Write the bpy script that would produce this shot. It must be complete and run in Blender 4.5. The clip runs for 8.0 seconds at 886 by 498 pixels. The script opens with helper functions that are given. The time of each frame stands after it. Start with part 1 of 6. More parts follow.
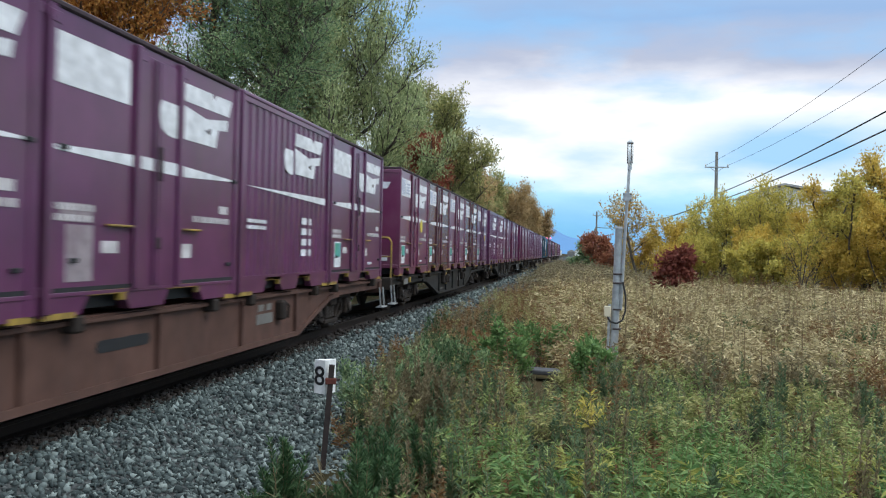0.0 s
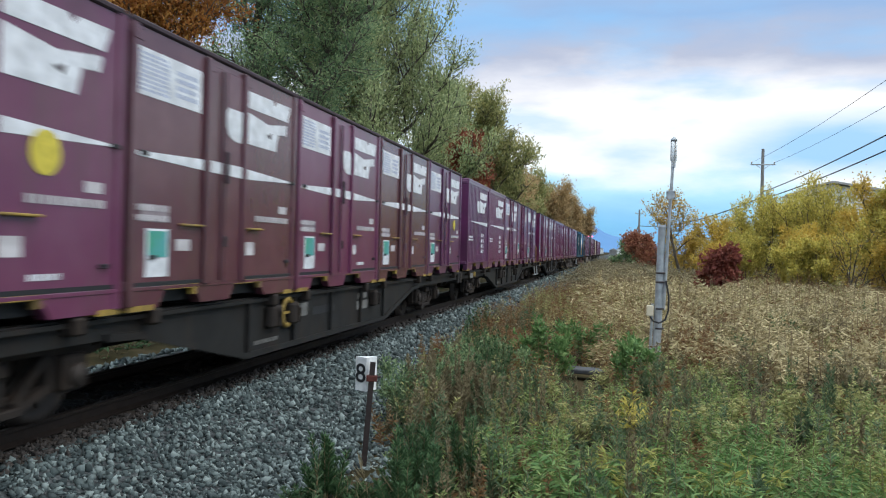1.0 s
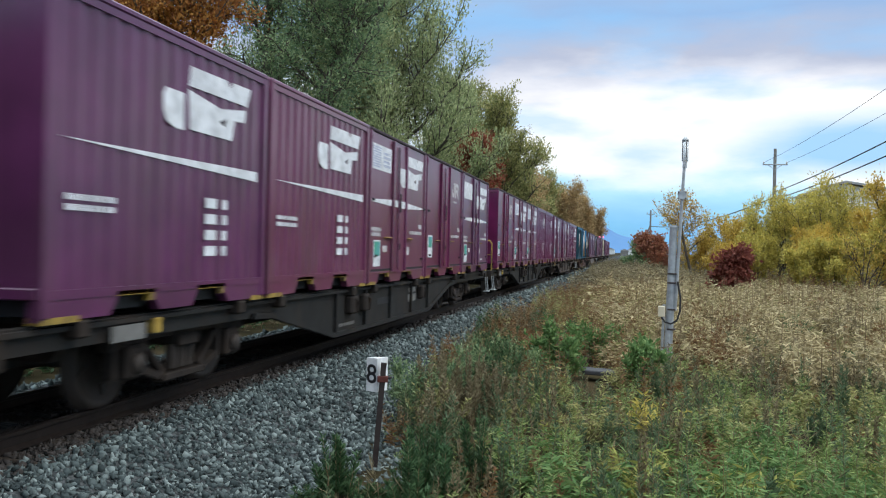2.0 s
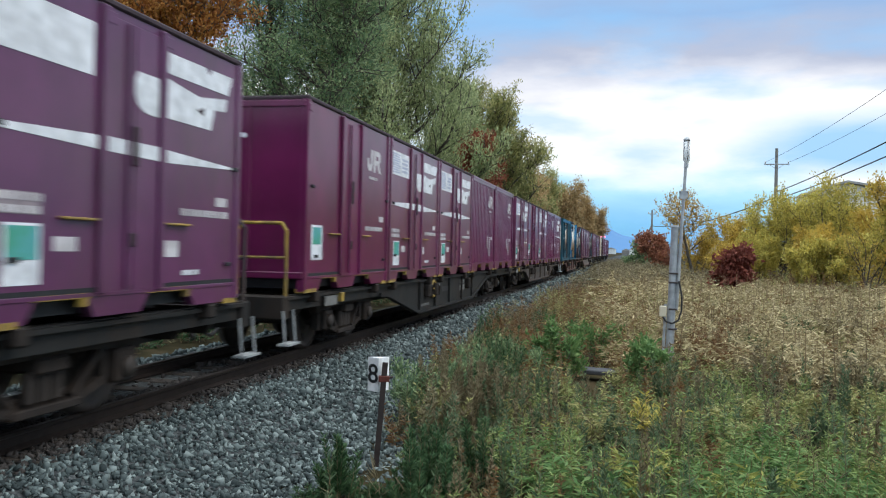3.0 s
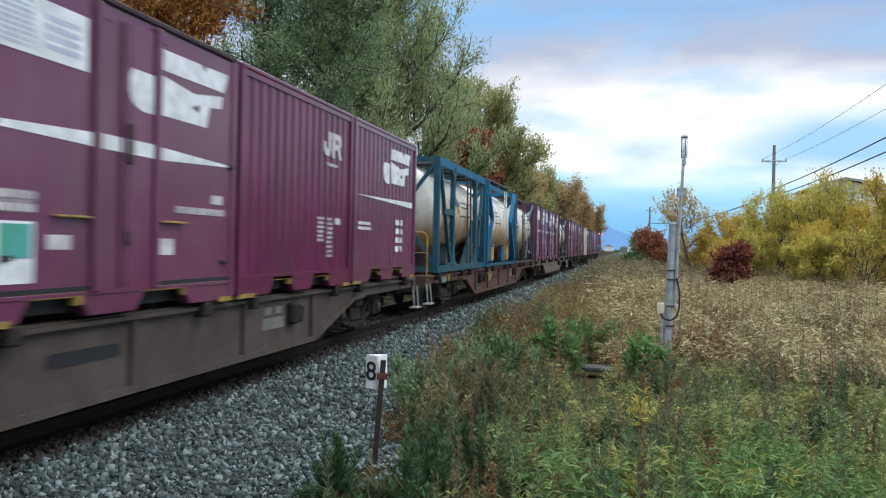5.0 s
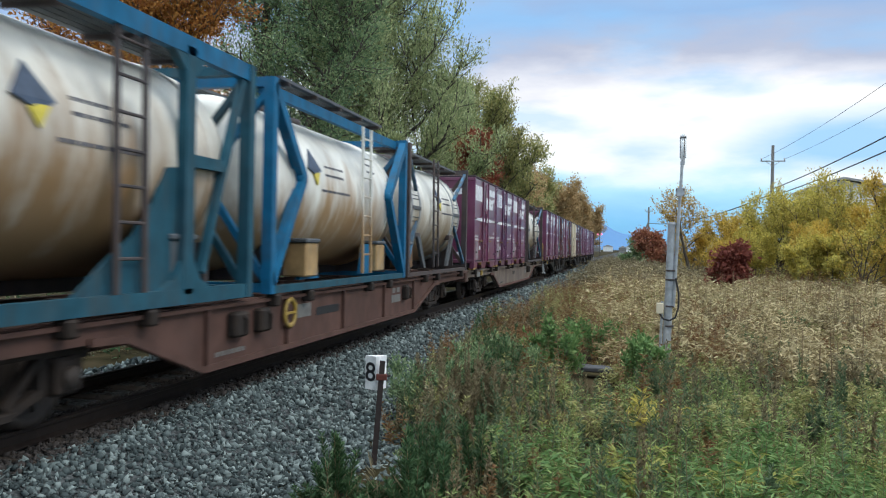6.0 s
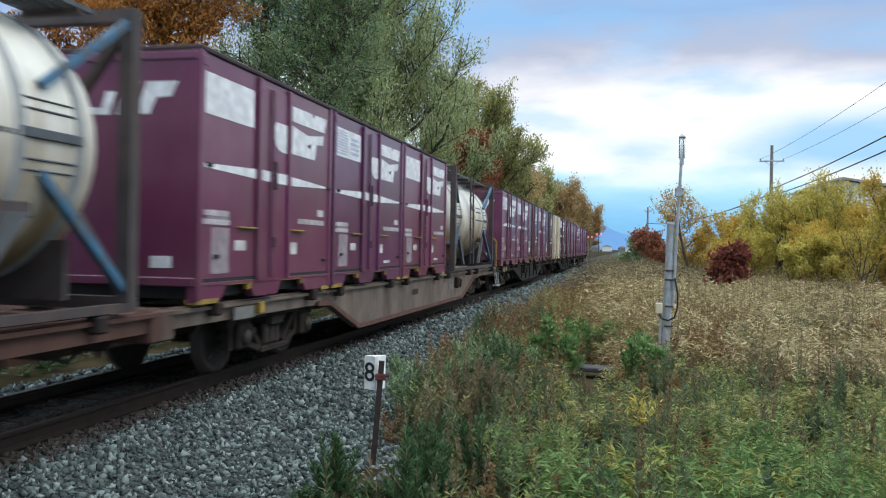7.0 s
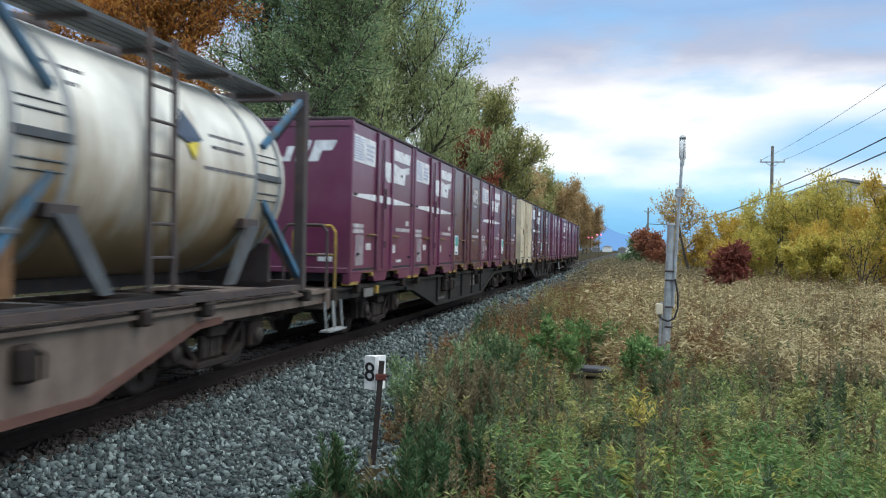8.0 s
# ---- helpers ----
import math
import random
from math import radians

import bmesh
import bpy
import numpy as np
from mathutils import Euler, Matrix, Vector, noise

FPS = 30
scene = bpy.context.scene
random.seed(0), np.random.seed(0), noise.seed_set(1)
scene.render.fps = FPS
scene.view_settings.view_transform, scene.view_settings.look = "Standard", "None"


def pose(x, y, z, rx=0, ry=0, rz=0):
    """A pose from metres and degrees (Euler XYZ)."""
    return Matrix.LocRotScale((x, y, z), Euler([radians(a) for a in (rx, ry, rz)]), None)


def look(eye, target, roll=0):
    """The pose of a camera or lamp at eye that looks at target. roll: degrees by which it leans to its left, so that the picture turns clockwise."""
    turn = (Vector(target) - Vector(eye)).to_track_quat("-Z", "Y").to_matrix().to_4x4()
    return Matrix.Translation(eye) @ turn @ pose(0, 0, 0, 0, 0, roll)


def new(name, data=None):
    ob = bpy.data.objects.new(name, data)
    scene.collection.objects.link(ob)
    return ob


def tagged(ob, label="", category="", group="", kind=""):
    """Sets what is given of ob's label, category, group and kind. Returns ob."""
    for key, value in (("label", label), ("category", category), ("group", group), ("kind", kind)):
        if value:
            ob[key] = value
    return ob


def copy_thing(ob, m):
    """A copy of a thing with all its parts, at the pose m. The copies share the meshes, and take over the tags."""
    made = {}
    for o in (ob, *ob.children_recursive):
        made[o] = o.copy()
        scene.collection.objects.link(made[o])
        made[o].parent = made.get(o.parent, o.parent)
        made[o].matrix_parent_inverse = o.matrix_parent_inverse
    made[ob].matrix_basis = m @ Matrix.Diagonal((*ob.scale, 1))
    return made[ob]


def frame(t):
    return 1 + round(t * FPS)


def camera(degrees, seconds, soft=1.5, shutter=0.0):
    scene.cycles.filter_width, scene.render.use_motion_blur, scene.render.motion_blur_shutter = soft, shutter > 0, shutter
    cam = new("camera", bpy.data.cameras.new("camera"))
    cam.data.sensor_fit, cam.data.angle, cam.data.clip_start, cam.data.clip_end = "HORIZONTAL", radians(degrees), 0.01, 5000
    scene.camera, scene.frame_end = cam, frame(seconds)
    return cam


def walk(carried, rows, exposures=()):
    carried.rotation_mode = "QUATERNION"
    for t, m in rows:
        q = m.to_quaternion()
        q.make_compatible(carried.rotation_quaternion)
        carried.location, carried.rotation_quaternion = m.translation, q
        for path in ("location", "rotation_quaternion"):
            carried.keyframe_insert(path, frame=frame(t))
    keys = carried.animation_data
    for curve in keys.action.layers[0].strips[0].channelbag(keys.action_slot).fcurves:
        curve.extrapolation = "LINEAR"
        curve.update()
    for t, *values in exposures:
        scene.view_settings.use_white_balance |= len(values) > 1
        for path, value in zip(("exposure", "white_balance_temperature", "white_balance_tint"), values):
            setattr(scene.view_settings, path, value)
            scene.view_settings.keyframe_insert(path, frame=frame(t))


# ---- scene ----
# The track runs along +y, rail tops at z = 0, camera above the grass verge.
cam = camera(56.1, 8.0, soft=1.1, shutter=0.22)
EYE = (0.0, 0.0, 1.55)
TURNS = [
    (0.0, 9.19, 0.10, -1.25), (0.1, 9.17, 0.08, -1.27), (0.2, 9.14, 0.06, -1.30), (0.3, 9.20, 0.03, -1.34),
    (0.4, 9.36, -0.04, -1.38), (0.5, 9.66, -0.07, -1.40), (0.6, 10.80, -0.08, -1.40), (0.7, 11.40, -0.09, -1.39),
    (0.8, 11.68, -0.09, -1.38), (0.9, 11.84, -0.09, -1.38), (1.0, 12.00, -0.09, -1.38), (1.2, 12.28, -0.07, -1.35),
    (1.5, 12.54, -0.05, -1.31), (3.0, 12.83, -0.07, -1.31), (3.5, 12.78, -0.14, -1.36), (4.0, 12.76, -0.17, -1.28),
    (4.5, 12.72, -0.26, -1.24), (6.0, 12.62, -0.20, -1.08), (6.5, 12.54, -0.26, -1.12), (7.0, 12.56, -0.20, -1.08),
    (7.5, 12.61, -0.15, -1.13), (8.0, 12.58, -0.19, -1.20)]
walk(cam, [(t, pose(*EYE, 90 + pitch, roll, yaw)) for t, yaw, pitch, roll in TURNS])

# ---- light ----
world = bpy.data.worlds.new("sky")
scene.world = world
world.use_nodes = True


def build_sky():
    nt = world.node_tree
    nt.nodes.clear()
    N, L = nt.nodes.new, nt.links.new
    out, bg = N("ShaderNodeOutputWorld"), N("ShaderNodeBackground")
    L(bg.outputs[0], out.inputs[0])
    sky = N("ShaderNodeTexSky")
    sky.sky_type, sky.sun_disc = "NISHITA", False
    sky.sun_elevation, sky.sun_rotation = radians(47), radians(90)
    dim = N("ShaderNodeVectorMath")
    dim.operation = "SCALE"
    dim.inputs["Scale"].default_value = 0.06
    L(sky.outputs[0], dim.inputs[0])
    coord, sep = N("ShaderNodeTexCoord"), N("ShaderNodeSeparateXYZ")
    L(coord.outputs["Generated"], sep.inputs[0])
    # cloud layer seen in perspective: long soft banks towards the horizon
    stretch = N("ShaderNodeMapping")
    stretch.inputs["Scale"].default_value = (2.6, 2.6, 9.0)
    stretch.inputs["Location"].default_value = (0.35, 0.1, 0.0)
    L(coord.outputs["Generated"], stretch.inputs[0])
    big = N("ShaderNodeTexNoise")
    big.inputs["Scale"].default_value, big.inputs["Detail"].default_value = 1.15, 7.0
    big.inputs["Roughness"].default_value = 0.55
    L(stretch.outputs[0], big.inputs[0])
    # height above the horizon, ragged by the noise
    wob = N("ShaderNodeMath")
    wob.operation = "MULTIPLY_ADD"
    L(big.outputs[0], wob.inputs[0])
    wob.inputs[1].default_value = 0.13
    L(sep.outputs["Z"], wob.inputs[2])
    level = N("ShaderNodeValToRGB")
    L(wob.outputs[0], level.inputs[0])
    el = level.color_ramp.elements
    stops = [(0.06, (0.15, 0.41, 0.70)), (0.095, (0.22, 0.55, 0.87)), (0.135, (0.45, 0.78, 0.97)), (0.162, (0.92, 0.98, 1.0)),
             (0.24, (1.0, 1.0, 1.02)), (0.262, (0.72, 0.75, 0.84)), (0.285, (0.47, 0.52, 0.66)),
             (0.325, (0.30, 0.46, 0.73)), (0.42, (0.42, 0.57, 0.79)), (0.62, (1.25, 1.40, 1.5)), (1.0, (2.4, 2.65, 2.8))]
    while len(el) < len(stops):
        el.new(0.5)
    for e, (p, c) in zip(el, stops):
        e.position, e.color = p, (*c, 1)
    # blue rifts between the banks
    rift = N("ShaderNodeTexNoise")
    rift.inputs["Scale"].default_value, rift.inputs["Detail"].default_value = 2.1, 6.0
    shift = N("ShaderNodeMapping")
    shift.inputs["Location"].default_value = (1.9, 0.7, 0.35)
    L(stretch.outputs[0], shift.inputs[0])
    L(shift.outputs[0], rift.inputs[0])
    mask = N("ShaderNodeMapRange")
    mask.inputs["From Min"].default_value, mask.inputs["From Max"].default_value = 0.47, 0.64
    mask.inputs["To Max"].default_value = 0.5
    L(rift.outputs[0], mask.inputs[0])
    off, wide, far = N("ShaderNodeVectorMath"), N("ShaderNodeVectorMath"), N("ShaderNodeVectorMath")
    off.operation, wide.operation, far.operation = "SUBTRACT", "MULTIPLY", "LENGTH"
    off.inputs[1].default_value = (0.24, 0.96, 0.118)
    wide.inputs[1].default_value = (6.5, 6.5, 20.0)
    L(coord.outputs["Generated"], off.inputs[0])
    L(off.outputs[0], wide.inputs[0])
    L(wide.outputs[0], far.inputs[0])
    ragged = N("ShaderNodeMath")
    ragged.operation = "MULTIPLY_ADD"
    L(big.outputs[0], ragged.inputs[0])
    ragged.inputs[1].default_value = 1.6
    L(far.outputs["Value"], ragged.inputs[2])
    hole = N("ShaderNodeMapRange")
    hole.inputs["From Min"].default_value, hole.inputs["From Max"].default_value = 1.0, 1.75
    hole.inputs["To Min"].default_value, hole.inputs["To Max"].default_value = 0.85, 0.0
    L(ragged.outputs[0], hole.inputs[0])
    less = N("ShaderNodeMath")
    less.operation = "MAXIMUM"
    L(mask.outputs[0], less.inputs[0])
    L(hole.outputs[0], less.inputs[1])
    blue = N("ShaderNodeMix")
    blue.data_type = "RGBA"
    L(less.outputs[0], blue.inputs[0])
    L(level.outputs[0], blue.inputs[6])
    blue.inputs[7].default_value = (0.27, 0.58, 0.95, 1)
    total = N("ShaderNodeMix")
    total.data_type = "RGBA"
    total.inputs[0].default_value = 0.95
    L(dim.outputs[0], total.inputs[6])
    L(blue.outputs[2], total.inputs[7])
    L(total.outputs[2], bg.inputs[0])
    bg.inputs[1].default_value = 1.16


build_sky()
sun = new("sun", bpy.data.lights.new("sun", "SUN"))
sun.data.energy, sun.data.angle, sun.data.color = 1.0, radians(30), (1.0, 0.93, 0.83)
sun.matrix_world = look((48, 10, 52), (0, 10, 0))
scene.view_settings.exposure = 0.0


# ---- materials ----
def material(name, base, vary=(), rough=0.6, metal=0.0, scale=6.0, bump=0.0, grime=None, grime_amount=0.0, grime_scale=1.2, island=0.0, obrand=0.0, translucent=0.0, spread=0.48, splash=0.0, gloss=0.4, soft=0.22):
    """Paint or stone with two scales of variation: fine grain and wide grime patches."""
    m = bpy.data.materials.new(name)
    m.use_nodes = True
    nt = m.node_tree
    N, L = nt.nodes.new, nt.links.new
    b = nt.nodes["Principled BSDF"]
    b.inputs["Roughness"].default_value, b.inputs["Metallic"].default_value = rough, metal
    b.inputs["Specular IOR Level"].default_value = gloss
    coord = N("ShaderNodeTexCoord")
    fine = N("ShaderNodeTexNoise")
    fine.inputs["Scale"].default_value, fine.inputs["Detail"].default_value = scale, 8
    L(coord.outputs["Object"], fine.inputs[0])
    ramp = N("ShaderNodeValToRGB")
    tones = [base, *vary] if vary else [tuple(c * 0.8 for c in base), tuple(min(1, c * 1.18) for c in base)]
    el = ramp.color_ramp.elements
    while len(el) < len(tones):
        el.new(0.5)
    lo, hi = (0.0, 1.0) if (island or obrand) else (0.34, 0.66)
    for i, c in enumerate(tones):
        el[i].position, el[i].color = lo + (hi - lo) * i / (len(tones) - 1), (*c, 1)
    if island:
        geo = N("ShaderNodeNewGeometry")
        mix = N("ShaderNodeMix")
        mix.inputs[0].default_value = island
        L(fine.outputs[0], mix.inputs[2])
        L(geo.outputs["Random Per Island"], mix.inputs[3])
        L(mix.outputs[0], ramp.inputs[0])
    elif obrand:
        info = N("ShaderNodeObjectInfo")
        mix = N("ShaderNodeMix")
        mix.inputs[0].default_value = obrand
        L(fine.outputs[0], mix.inputs[2])
        L(info.outputs["Random"], mix.inputs[3])
        L(mix.outputs[0], ramp.inputs[0])
    else:
        L(fine.outputs[0], ramp.inputs[0])
    colour = ramp.outputs[0]
    if grime:
        wide = N("ShaderNodeTexNoise")
        wide.inputs["Scale"].default_value, wide.inputs["Detail"].default_value = grime_scale, 9
        wide.inputs["Roughness"].default_value = 0.65
        run = N("ShaderNodeMapping")
        run.inputs["Scale"].default_value = (1, 2.2, 0.45)
        L(coord.outputs["Object"], run.inputs[0])
        L(run.outputs[0], wide.inputs[0])
        cut = N("ShaderNodeMapRange")
        cut.inputs["From Min"].default_value, cut.inputs["From Max"].default_value = spread, spread + soft
        cut.inputs["To Max"].default_value = grime_amount
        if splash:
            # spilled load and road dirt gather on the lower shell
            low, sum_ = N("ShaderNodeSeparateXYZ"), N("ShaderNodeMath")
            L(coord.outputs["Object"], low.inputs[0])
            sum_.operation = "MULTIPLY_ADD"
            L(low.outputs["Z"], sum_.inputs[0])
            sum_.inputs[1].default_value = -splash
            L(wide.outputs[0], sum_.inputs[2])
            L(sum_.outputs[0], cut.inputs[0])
        else:
            L(wide.outputs[0], cut.inputs[0])
        over = N("ShaderNodeMix")
        over.data_type = "RGBA"
        L(cut.outputs[0], over.inputs[0])
        L(colour, over.inputs[6])
        over.inputs[7].default_value = (*grime, 1)
        colour = over.outputs[2]
    L(colour, b.inputs["Base Color"])
    if bump:
        bp = N("ShaderNodeBump")
        bp.inputs["Strength"].default_value, bp.inputs["Distance"].default_value = bump, 0.02
        L(fine.outputs[0], bp.inputs["Height"])
        L(bp.outputs[0], b.inputs["Normal"])
    if translucent:
        b.inputs["Subsurface Weight"].default_value = 0.0
        tr, add = N("ShaderNodeBsdfTranslucent"), N("ShaderNodeMixShader")
        L(colour, tr.inputs[0])
        add.inputs[0].default_value = translucent
        L(b.outputs[0], add.inputs[1])
        L(tr.outputs[0], add.inputs[2])
        L(add.outputs[0], nt.nodes["Material Output"].inputs[0])
    return m


DIRT = (0.075, 0.05, 0.04)
PURPLE = material("purple_paint", (0.130, 0.023, 0.072), vary=((0.145, 0.032, 0.082), (0.162, 0.049, 0.098)), rough=0.28, gloss=0.6, scale=2.0, grime=DIRT, grime_amount=0.45)
BROWN = material("faded_brown_paint", (0.094, 0.026, 0.041), vary=((0.106, 0.033, 0.047), (0.128, 0.047, 0.062)), rough=0.27, gloss=0.75, scale=2.0, grime=DIRT, grime_amount=0.5)
VIOLET = material("violet_paint", (0.112, 0.027, 0.086), rough=0.28, gloss=0.6, scale=2.0, grime=DIRT, grime_amount=0.35)
MAGENTA = material("magenta_paint", (0.122, 0.0105, 0.060), rough=0.28, gloss=0.5, scale=1.5, grime=DIRT, grime_amount=0.25)
CREAM = material("cream_paint", (0.62, 0.54, 0.40), rough=0.5, scale=2.0, grime=(0.25, 0.17, 0.1), grime_amount=0.5)
PAINT = {"P": PURPLE, "B": BROWN, "V": VIOLET, "M": MAGENTA, "C": CREAM}
DARK_ROOF = material("sooty_roof_paint", (0.045, 0.028, 0.035), rough=0.8, scale=5, bump=0.2)
WHITE = material("white_marking", (0.72, 0.73, 0.76), rough=0.5, scale=7, grime=(0.50, 0.47, 0.48), grime_amount=0.12, grime_scale=3)
DULL_WHITE = material("dulled_white_marking", (0.55, 0.52, 0.53), rough=0.5, scale=7, grime=(0.30, 0.24, 0.26), grime_amount=0.5, grime_scale=3)
WHITE_DUST = material("rubbed_white_panel", (0.30, 0.25, 0.27), rough=0.6, scale=9, grime=(0.15, 0.08, 0.11), grime_amount=0.7, grime_scale=4)
DUSTY = material("dusty_white_stencil", (0.17, 0.165, 0.155), rough=0.7, scale=9, grime=(0.10, 0.08, 0.07), grime_amount=0.7, grime_scale=5)
# rust stain, with the shade under the train painted into the tone
STONE_RUST_SHADE = material("rust_and_shade_stone", (0.014, 0.012, 0.011), vary=((0.035, 0.029, 0.026), (0.06, 0.05, 0.045)), rough=0.85, scale=14, island=0.8, bump=0.4)
INK = material("faded_blue_ink", (0.40, 0.44, 0.58), rough=0.6, scale=9)
DARK_INK = material("dark_lettering", (0.10, 0.10, 0.12), rough=0.6, scale=9)
HAZARD_BLUE = material("hazard_blue", (0.04, 0.06, 0.10), rough=0.5, scale=9)
WHITE_ENAMEL = material("white_enamel", (0.80, 0.80, 0.80), rough=0.4, scale=9)
BLACK = material("black_rubber", (0.018, 0.018, 0.02), rough=0.6, scale=9)
GREEN_TAG = material("green_card", (0.06, 0.32, 0.20), vary=((0.10, 0.36, 0.42),), rough=0.5, scale=4)
YELLOW = material("yellow_steel", (0.40, 0.26, 0.045), rough=0.55, scale=8, grime=DIRT, grime_amount=0.88, grime_scale=4, spread=0.42)
YELLOW_DISC = material("yellow_sticker", (0.62, 0.50, 0.06), rough=0.5, scale=12)
FRAME_GREY = material("wagon_grey_paint", (0.021, 0.020, 0.019), rough=0.65, scale=3, bump=0.15, grime=(0.046, 0.029, 0.020), grime_amount=0.6, gloss=0.2)
FRAME_RED = material("wagon_red_oxide", (0.105, 0.056, 0.044), rough=0.7, scale=3, bump=0.15, grime=(0.06, 0.04, 0.035), grime_amount=0.6, gloss=0.2)
FRAME_DUSK = material("wagon_brown_dust_paint", (0.080, 0.062, 0.053), rough=0.7, scale=3, bump=0.15, grime=(0.05, 0.038, 0.032), grime_amount=0.6, gloss=0.2)
FRAME_TAN = material("wagon_dusty_paint", (0.165, 0.128, 0.105), rough=0.6, scale=3, bump=0.15, grime=(0.062, 0.036, 0.026), grime_amount=0.8, spread=0.44)
RUST_FLANGE = material("rusty_red_flange_paint", (0.11, 0.052, 0.040), rough=0.75, scale=5, bump=0.2, grime=DIRT, grime_amount=0.6)
RUNNING = material("rusty_running_gear", (0.030, 0.024, 0.021), rough=0.8, scale=7, bump=0.3, grime=(0.06, 0.036, 0.022), grime_amount=0.5, grime_scale=4, gloss=0.15)
WHEEL = material("wheel_steel", (0.046, 0.035, 0.029), rough=0.7, metal=0.15, scale=6, bump=0.2)
GALV = material("galvanised_steel", (0.42, 0.44, 0.46), rough=0.45, metal=0.4, scale=9, bump=0.05, grime=(0.20, 0.19, 0.18), grime_amount=0.6, grime_scale=3)
BLUE = material("blue_frame_paint", (0.007, 0.125, 0.255), rough=0.6, scale=4, grime=(0.07, 0.08, 0.09), grime_amount=0.5, grime_scale=2, gloss=0.2)
TEAL = material("teal_frame_paint", (0.018, 0.080, 0.115), rough=0.65, scale=4, grime=(0.07, 0.06, 0.05), grime_amount=0.5, grime_scale=2, gloss=0.2)
DARK_FRAME = material("dark_brown_frame_paint", (0.060, 0.048, 0.048), rough=0.65, scale=5, grime=(0.12, 0.07, 0.05), grime_amount=0.6, grime_scale=3)
GREY_FRAME = material("grey_frame_paint", (0.085, 0.095, 0.105), rough=0.6, scale=5, grime=DIRT, grime_amount=0.5, grime_scale=3)
WORN_BLUE = material("worn_blue_brace_paint", (0.045, 0.14, 0.24), rough=0.6, scale=5, grime=(0.10, 0.095, 0.09), grime_amount=0.9, grime_scale=2.5, spread=0.42)
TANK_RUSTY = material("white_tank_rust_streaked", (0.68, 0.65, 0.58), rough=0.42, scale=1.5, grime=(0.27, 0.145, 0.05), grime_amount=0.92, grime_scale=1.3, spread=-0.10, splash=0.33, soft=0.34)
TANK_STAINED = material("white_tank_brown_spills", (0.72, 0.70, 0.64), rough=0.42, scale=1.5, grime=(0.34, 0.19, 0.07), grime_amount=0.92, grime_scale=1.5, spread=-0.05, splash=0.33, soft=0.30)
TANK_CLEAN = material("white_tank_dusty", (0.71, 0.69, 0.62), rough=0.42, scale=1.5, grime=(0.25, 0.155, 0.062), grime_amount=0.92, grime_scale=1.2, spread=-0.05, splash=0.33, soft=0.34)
BAND = material("grey_strap", (0.30, 0.31, 0.31), rough=0.5, scale=6)
STONE = material("ballast_stone", (0.018, 0.024, 0.025), vary=((0.050, 0.064, 0.064), (0.106, 0.131, 0.128), (0.31, 0.36, 0.345)), rough=0.85, scale=14, island=0.8, bump=0.4, gloss=0.2)
BED = material("ballast_bed", (0.02, 0.022, 0.023), vary=((0.05, 0.054, 0.055), (0.11, 0.118, 0.118)), rough=0.9, scale=22, bump=1.0, gloss=0.1)
SLEEPER = material("tarred_sleeper_wood", (0.05, 0.04, 0.033), rough=0.85, scale=9, bump=0.4, gloss=0.15)
RAIL = material("rail_steel", (0.028, 0.020, 0.017), rough=0.6, metal=0.6, scale=9, bump=0.1)
SOIL = material("grassy_soil", (0.022, 0.017, 0.010), vary=((0.036, 0.030, 0.014), (0.065, 0.048, 0.026)), rough=0.95, scale=1.3, bump=0.6, gloss=0.03)
BARK = material("grey_brown_bark", (0.055, 0.045, 0.036), vary=((0.13, 0.11, 0.09),), rough=0.9, scale=5, bump=0.8)


def leaf(name, *tones, translucent=0.3):
    return material(name, tones[0], vary=tones[1:], rough=0.55, scale=0.7, island=0.72, translucent=translucent, gloss=0.18)


WILLOW = leaf("willow_leaf", (0.11, 0.15, 0.075), (0.27, 0.325, 0.155), (0.45, 0.50, 0.245), (0.64, 0.65, 0.36), translucent=0.4)
WILLOW_DARK = leaf("dark_willow_leaf", (0.05, 0.10, 0.055), (0.14, 0.225, 0.115), (0.27, 0.36, 0.18), (0.44, 0.48, 0.25), translucent=0.4)
OLIVE = leaf("olive_leaf", (0.10, 0.125, 0.045), (0.25, 0.265, 0.10), (0.42, 0.40, 0.16), (0.56, 0.49, 0.24), translucent=0.4)
OAK = leaf("orange_oak_leaf", (0.15, 0.055, 0.018), (0.33, 0.125, 0.035), (0.50, 0.24, 0.06), (0.30, 0.19, 0.05), translucent=0.35)
RUSSET = leaf("russet_leaf", (0.15, 0.045, 0.03), (0.30, 0.085, 0.05), (0.38, 0.15, 0.075), translucent=0.4)
TAN = leaf("tan_leaf", (0.22, 0.14, 0.07), (0.41, 0.275, 0.135), (0.54, 0.38, 0.19), (0.34, 0.29, 0.13), translucent=0.45)
CRIMSON = leaf("crimson_leaf", (0.11, 0.028, 0.022), (0.22, 0.060, 0.045), (0.33, 0.125, 0.08), translucent=0.3)
GOLD = leaf("golden_leaf", (0.30, 0.20, 0.04), (0.54, 0.38, 0.07), (0.70, 0.50, 0.12), (0.42, 0.35, 0.09), translucent=0.45)
AMBER = leaf("amber_leaf", (0.28, 0.17, 0.05), (0.52, 0.32, 0.09), (0.66, 0.45, 0.14), (0.40, 0.34, 0.10), translucent=0.4)
GOLD_GREEN = leaf("yellow_green_leaf", (0.22, 0.21, 0.055), (0.44, 0.39, 0.09), (0.66, 0.55, 0.14), (0.78, 0.62, 0.18), translucent=0.45)
WEED = leaf("weed_leaf", (0.06, 0.095, 0.032), (0.165, 0.24, 0.075), (0.295, 0.37, 0.13), (0.45, 0.50, 0.21), translucent=0.3)
